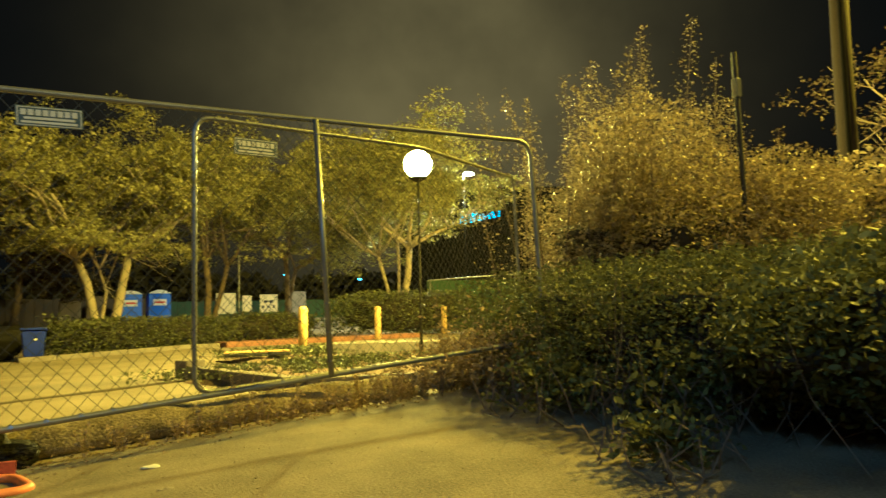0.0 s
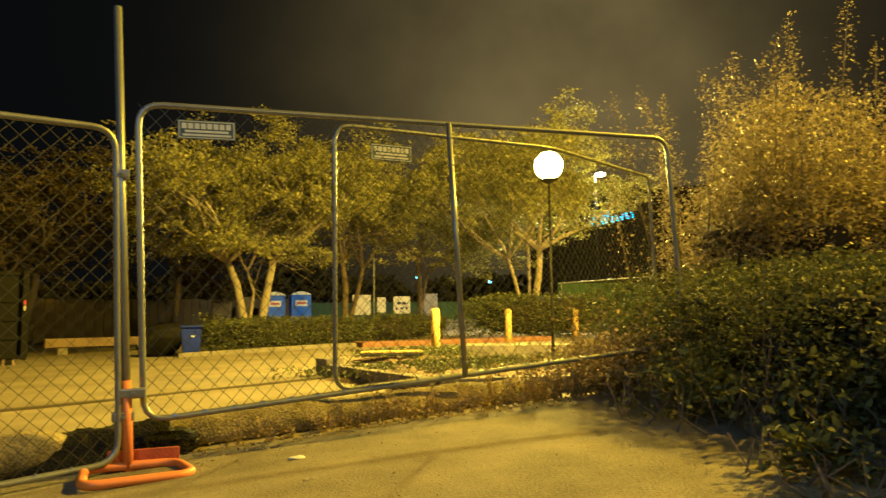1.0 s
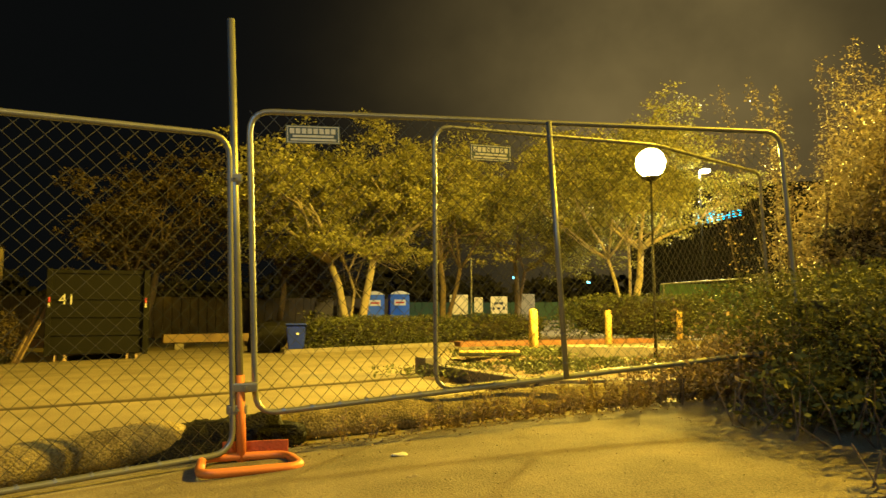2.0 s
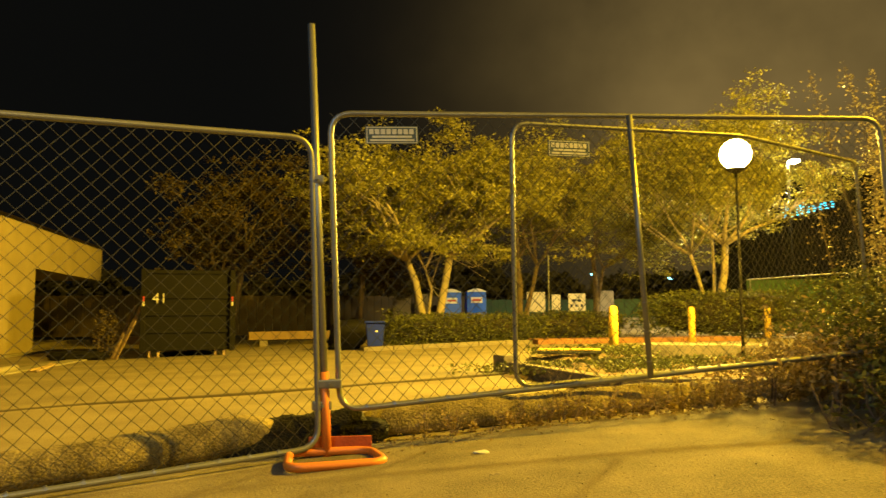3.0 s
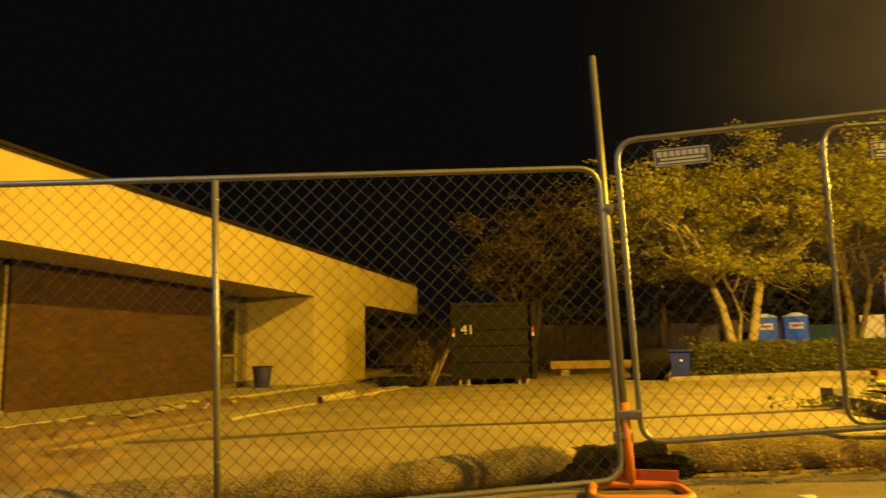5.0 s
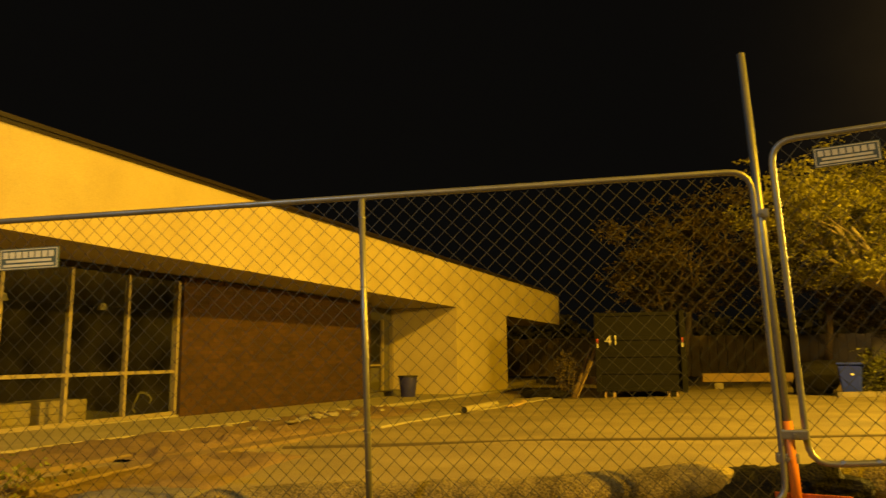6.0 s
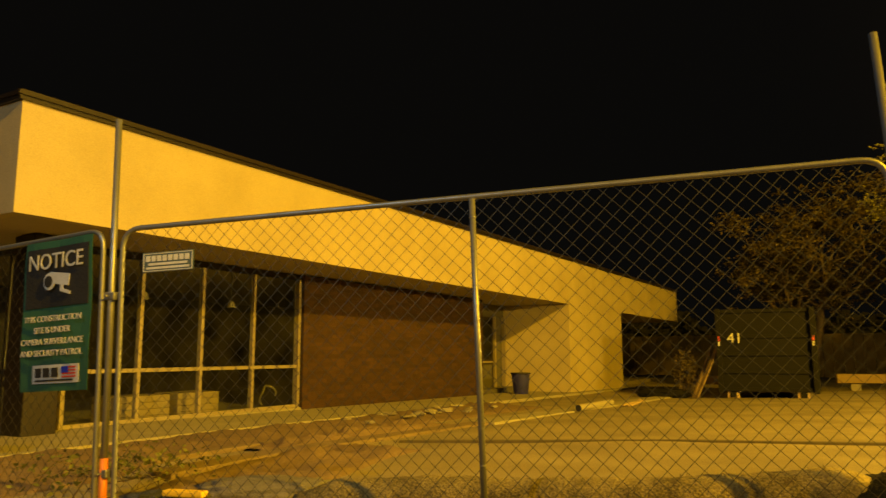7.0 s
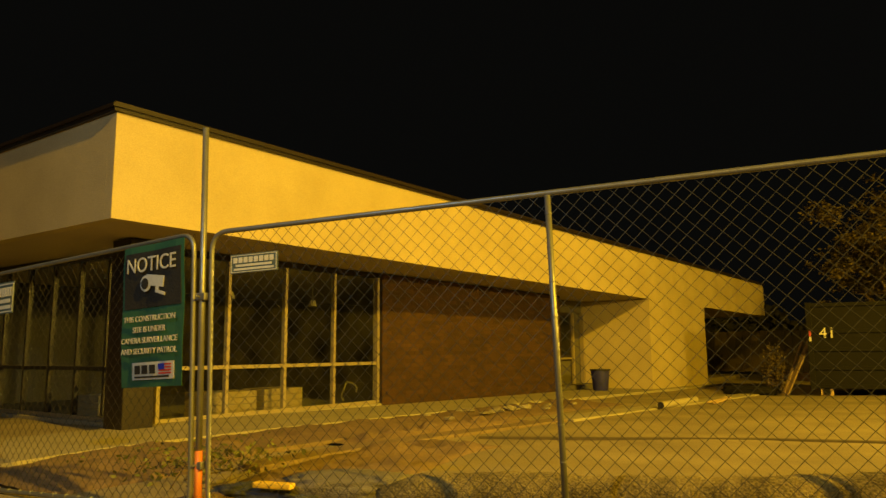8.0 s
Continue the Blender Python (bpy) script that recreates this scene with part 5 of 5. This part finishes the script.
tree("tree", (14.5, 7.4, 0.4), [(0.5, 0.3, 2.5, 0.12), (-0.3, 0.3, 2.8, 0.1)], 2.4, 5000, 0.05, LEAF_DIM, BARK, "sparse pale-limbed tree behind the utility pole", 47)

# ---- shrubs and hedge by the driveway ----
hg, rng = hedge("hedge", at_ground(4.12, 4.42, -0.08), (1.5, 2.1, 0.49), -6, 120000, 0.0165, LEAF_HEDGE, "dense dark green hedge overhanging the driveway", 51, group="hedges", lumps=0.2, power=2.9, oval=True, cluster=6)
tagged(twigs("stem_tangle", hg, rng, at_ground(3.0, 4.6), (0.35, 1.7), 0.95, 70, DARK_BARK, 0.003), kind="stuff")
tagged(twigs("dry_stem", hg, rng, at_ground(2.55, 4.4), (0.30, 1.3), 0.5, 34, DRY, 0.0018), kind="stuff")
hg, rng = hedge("hedge", at_ground(3.75, 2.0, -0.05), (1.38, 1.4, 0.46), 10, 70000, 0.021, LEAF_HEDGE, "broad-leaved hedge in deep shade beside the driveway", 52, group="hedges", lumps=0.22, power=2.8, oval=True, cluster=6)
tagged(twigs("stem_tangle", hg, rng, at_ground(2.7, 2.4), (0.4, 1.0), 0.7, 26, DARK_BARK, 0.0025), kind="stuff")
for x, y, hx, hy, hz, n, q in ((2.45, 3.85, 0.35, 0.5, 0.20, 900, 57), (2.62, 3.0, 0.35, 0.45, 0.22, 900, 58), (2.05, 2.45, 0.20, 0.3, 0.13, 420, 59)):
    hedge("weed_clump", at_ground(x, y), (hx, hy, hz), 10, n, 0.026, LEAF_HEDGE, "low leafy weeds at the foot of the hedge", q, "weeds", "weed clumps", core=False)
hg, rng = hedge("shrub", at_ground(6.6, 7.4), (2.1, 1.5, 1.15), 20, 75000, 0.029, LEAF_SHRUB, "tall sprawling shrub with bronze leaves", 53, "shrub", "tall shrubs", cluster=7)
hedge("shrub", at_ground(6.25, 7.5, 0.8), (1.75, 1.1, 1.3), 20, 42000, 0.028, LEAF_SHRUB, "upper growth of a tall bronze shrub", 54, "shrub", "tall shrubs", core=False, up=0.8, cluster=7)
hedge("shrub", at_ground(7.6, 6.4, 0.6), (1.5, 1.4, 0.9), 0, 30000, 0.028, LEAF_SHRUB, "tall bronze shrub beside the slim post", 55, "shrub", "tall shrubs", core=False, up=0.6, cluster=7)
hedge("shrub", at_ground(10.5, 5.5), (2.6, 2.2, 1.25), 0, 11000, 0.055, LEAF_SHRUB, "dim brown shrubs below the utility pole", 56, "shrub", "tall shrubs")


def shoots(parent_label, places, seed):
    rng = np.random.default_rng(seed)
    for x, y, z0, h in places:
        x += SHOOT
        ob = thing("shoot", at_ground(x, y), parent_label, "shrub", "upright shoots")
        a = Vector(at_ground(x, y))
        b = a + Vector((rng.normal() * 0.3, rng.normal() * 0.3, h - 0.10))
        m = a.lerp(b, 0.6) + Vector((rng.normal() * 0.06, rng.normal() * 0.06, 0))
        part("stem", sweep(bmesh.new(), [a, m, b], [0.014, 0.009, 0.003], 5), DARK_BARK, ob)
        n = int(190 * (h - z0))
        f = z0 / h + (1 - z0 / h) * rng.uniform(0, 1, n) ** 1.35
        c = np.array([tuple(a.lerp(m, t / 0.6) if t < 0.6 else m.lerp(b, (t - 0.6) / 0.4)) for t in f]) + rng.normal(size=(n, 3)) * (0.035 + 0.26 * ((1 - f) * h / 3) ** 1.1)[:, None]
        tagged(leaves("shoot_leaves", c, 0.02, LEAF_SHRUB, ob, rng, 0.5), kind="stuff")


SHOOT = 0.24
shoots("upright leafy shoot of a bronze shrub", [(4.2, 7.3, 2.0, 3.3), (5.05, 7.5, 2.4, 3.9), (5.5, 7.6, 2.5, 4.15), (5.75, 7.3, 2.4, 4.35), (6.1, 7.1, 2.5, 4.2), (6.35, 6.9, 2.4, 3.9), (4.7, 7.6, 2.2, 3.6), (5.3, 7.9, 2.4, 3.9), (7.3, 6.3, 1.8, 3.0), (6.8, 6.6, 2.0, 3.3), (5.9, 7.5, 2.4, 4.0), (5.2, 7.3, 2.3, 3.7), (4.45, 7.45, 2.1, 3.4), (6.5, 7.2, 2.3, 3.7), (5.6, 8.1, 2.4, 4.0), (7.0, 6.9, 2.0, 3.4)], 61)
rng = random.Random(63)
shoots("leafy spray of a sprawling bronze shrub", [(rng.uniform(4.3, 7.5), rng.uniform(6.5, 8.2), 1.0, rng.uniform(2.3, 3.6)) for _ in range(34)], 64)

# weeds along the edge of the asphalt
rng = random.Random(71)
nrg = np.random.default_rng(72)
for i in range(78):
    f = rng.uniform(0, 1) ** 0.7
    x = -0.35 + 3.4 * f
    y = 4.80 + 0.27 * x + rng.uniform(-0.12, 0.18)
    h = rng.uniform(0.06, 0.2) if i % 4 else rng.uniform(0.26, 0.42)
    ob = thing("weed", at_ground(x, y), "dry weed growing at the asphalt edge", "weed", "dry weeds")
    bm = bmesh.new()
    pts = []
    for k in range(4):
        a = Vector(at_ground(x, y, -0.01))
        b = a + Vector((rng.gauss(0, 0.25) * h, rng.gauss(0, 0.25) * h, h * rng.uniform(0.7, 1)))
        sweep(bm, [a, a.lerp(b, 0.5) + Vector((0.01, 0, 0)), b], [0.004, 0.003, 0.0015], 4)
        pts += [tuple(a.lerp(b, rng.uniform(0.2, 1.05))) for _ in range(14)]
    part("stalk", bm, DRY, ob)
    tagged(leaves("weed_leaves", np.array(pts) + nrg.normal(size=(len(pts), 3)) * 0.012, 0.016, DRY, ob, nrg, 0.4), kind="stuff")
hedge("weed_clump", at_ground(2.75, 5.75), (0.55, 0.45, 0.25), 20, 3000, 0.022, DRY, "tangled dry weeds where the fence meets the hedge", 74, "weeds", "weed clumps", core=False)
hedge("weed_clump", at_ground(2.7, 5.0), (0.5, 0.6, 0.26), 0, 3200, 0.022, DRY, "tangled dry weeds below the hedge", 75, "weeds", "weed clumps", core=False)
hedge("weed_clump", at_ground(3.2, 11.2), (1.7, 1.1, 0.11), 0, 9000, 0.034, LEAF_OLIVE, "low weeds in the planted island", 76, "weeds", "weed clumps", core=False)
hedge("weed_clump", at_ground(3.6, 14.8), (1.6, 0.7, 0.13), 0, 5200, 0.034, LEAF_OLIVE, "low weeds round the bollard", 77, "weeds", "weed clumps", core=False)
hedge("weed_clump", bp(-0.2, 2.3, -0.1), (0.7, 0.8, 0.12), 0, 450, 0.03, LEAF_OLIVE, "small weeds on the dirt near the fence", 78, "weeds", "weed clumps", core=False)

# brush and a tarp beside the dumpster
hedge("brush_pile", at_ground(-9.05, 20.55), (0.34, 0.30, 0.72), 0, 700, 0.05, LEAF_DIM, "dry brush pile standing beside the dumpster", 79, "brush", core=False, up=0.6)
bag(-9.75, 20.4, 1.5, 0.9, 0.26, 8, "flat black tarp heap beside the dumpster", BAGBLACK, 13)

# ---- poles at the driveway's edge ----
ob = thing("utility_pole", (11.25, 8.08, 0.3), "tall brown wooden utility pole in the shrubs", "utility pole")
part("pole_shaft", sweep(bmesh.new(), [(11.25, 8.08, 0.0), (11.25, 8.08, 5.0), (11.27, 8.05, 10.0)], [0.17, 0.155, 0.13], 16), POLEWOOD, ob, "", True)
part("conduit", cyl(bmesh.new(), (11.09, 7.95, 0.3), (11.10, 7.94, 9.0), 0.035), POSTBLACK, ob, "dark conduit up the pole")
ob = thing("slim_post", (6.54, 6.03, 0.4), "slim dark steel post with a clamp", "post")
part("post_shaft", cyl(bmesh.new(), (6.55, 6.02, 0.3), (6.51, 6.06, 3.82), 0.03), BLACK, ob)
part("post_clamp", box(bmesh.new(), (6.515, 6.05, 3.40), (0.075, 0.075, 0.22), 0, 0.01), STEEL, ob, "pale clamp")

# ---- beyond the lot ----
def back_fence(pts, h, material, label, name):
    bm = bmesh.new()
    for (x0, y0), (x1, y1) in zip(pts, pts[1:]):
        a, b = Vector((x0, y0)), Vector((x1, y1))
        d = b - a
        c = (a + b) / 2
        n = max(1, int(d.length / 0.45))
        for i in range(n):
            p = a.lerp(b, (i + 0.5) / n)
            box(bm, (p.x, p.y, h / 2 - 0.3 + 0.02 * (i % 2)), (d.length / n - 0.02, 0.06, h), math.degrees(math.atan2(d.y, d.x)))
    return tagged(part(name, bm, material), label, "fence", kind="structure")


back_fence([(-26, 40), (-14, 39), (-3, 44), (3, 47)], 2.2, FARWALL, "dim board fence along the back of the lot", "wall_back")
back_fence([(3, 47), (10, 48), (18, 46), (24, 34)], 2.0, GREEN_SCREEN, "dark green screened fence beyond the island", "wall_screen")
ob = thing("fence_rail", (13.5, 29, 0), "pale top rail of a screened fence beyond the bush", "fence")
part("rail", cyl(bmesh.new(), (12.6, 28.8, 2.15), (16.4, 27.6, 2.4), 0.03), STEEL, ob)
part("screen", box(bmesh.new(), (14.5, 28.25, 1.1), (4.0, 0.05, 2.1), -17.5), GREEN_SCREEN, ob, "dark green screen cloth")
for x, y, z in ((12.7, 28.75, 2.15), (16.3, 27.65, 2.4)):
    part("rail_post", cyl(bmesh.new(), (x, y, 0), (x, y, z), 0.03), STEEL, ob)

ob = thing("neon_sign", (24.1, 45.6, 0), "cyan neon sign on a dark far building", "sign")
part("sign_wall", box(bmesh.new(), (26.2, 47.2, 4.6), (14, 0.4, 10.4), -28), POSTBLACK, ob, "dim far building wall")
sa, sb = Vector((22.8, 46.1, 6.9)), Vector((25.5, 44.67, 7.47))
r5 = random.Random(9)
for row, (u0, u1, dz, h) in enumerate(((0.05, 0.45, 0.42, 0.26), (0.0, 1.0, 0.0, 0.36))):
    k = 5 if row == 0 else 9
    for i in range(k):
        u = u0 + (u1 - u0) * i / k
        p = sa.lerp(sb, u) + Vector((0, 0, dz))
        w = (u1 - u0) / k * 2.7
        for q in range(3):
            part("neon_bar", box(bmesh.new(), p + Vector((r5.uniform(0, 0.5) * w, -0.05, h * q / 2.2)), (w * r5.uniform(0.35, 0.7), 0.03, 0.075), -28), CYAN, ob)

# far woods
rngw = np.random.default_rng(91)
n = 26000
ang = rngw.uniform(-1.2, 1.25, n)
rad = rngw.uniform(62, 78, n)
hh = np.array([4.0 + 3.0 * noise.noise((a * 7, 0, 3)) + 1.5 * noise.noise((a * 25, 0, 5)) for a in ang])
c = np.stack([rad * np.sin(ang), rad * np.cos(ang), rngw.uniform(0, 1, n) ** 0.8 * hh], 1)
o = leaves("backdrop", c, 0.55, BACKDARK, None, rngw, 0.2, 1.4)
tagged(o, "dark far line of trees against the night sky", "woods", kind="stuff")

# fallen leaves and grit along the asphalt edge
rngl = np.random.default_rng(95)
n = 1300
fx = rngl.uniform(-0.6, 3.2, n)
fy_ = 4.72 + 0.27 * fx + rngl.normal(size=n) * 0.16
c = np.array([(x, y, ground_z(x, y) + 0.012) for x, y in zip(fx, fy_)])
tagged(leaves("leaf_litter", c, 0.012, DRY, None, rngl, 0.0, 1.8), "dry fallen leaves along the asphalt edge", "leaf litter", kind="stuff")

# grit and small stones on the driveway
rngg = np.random.default_rng(97)
n = 1500
gx, gy = rngg.uniform(-2.5, 3.0, n), rngg.uniform(2.3, 4.7, n)
keep = gy < 4.5 + 0.27 * np.minimum(gx, 0.4) + 0.5 * np.minimum(gx + 0.7, 0)
c = np.array([(x, y, ground_z(x, y) + 0.016 + 0.016 * noise.noise((x * 0.8, y * 0.8, 0)) - 0.006) for x, y in zip(gx[keep], gy[keep])])
tagged(leaves("grit", c, 0.006, GRIT, None, rngg, 0.3, 1.2), "scattered grit and small stones on the driveway", "grit", kind="stuff")
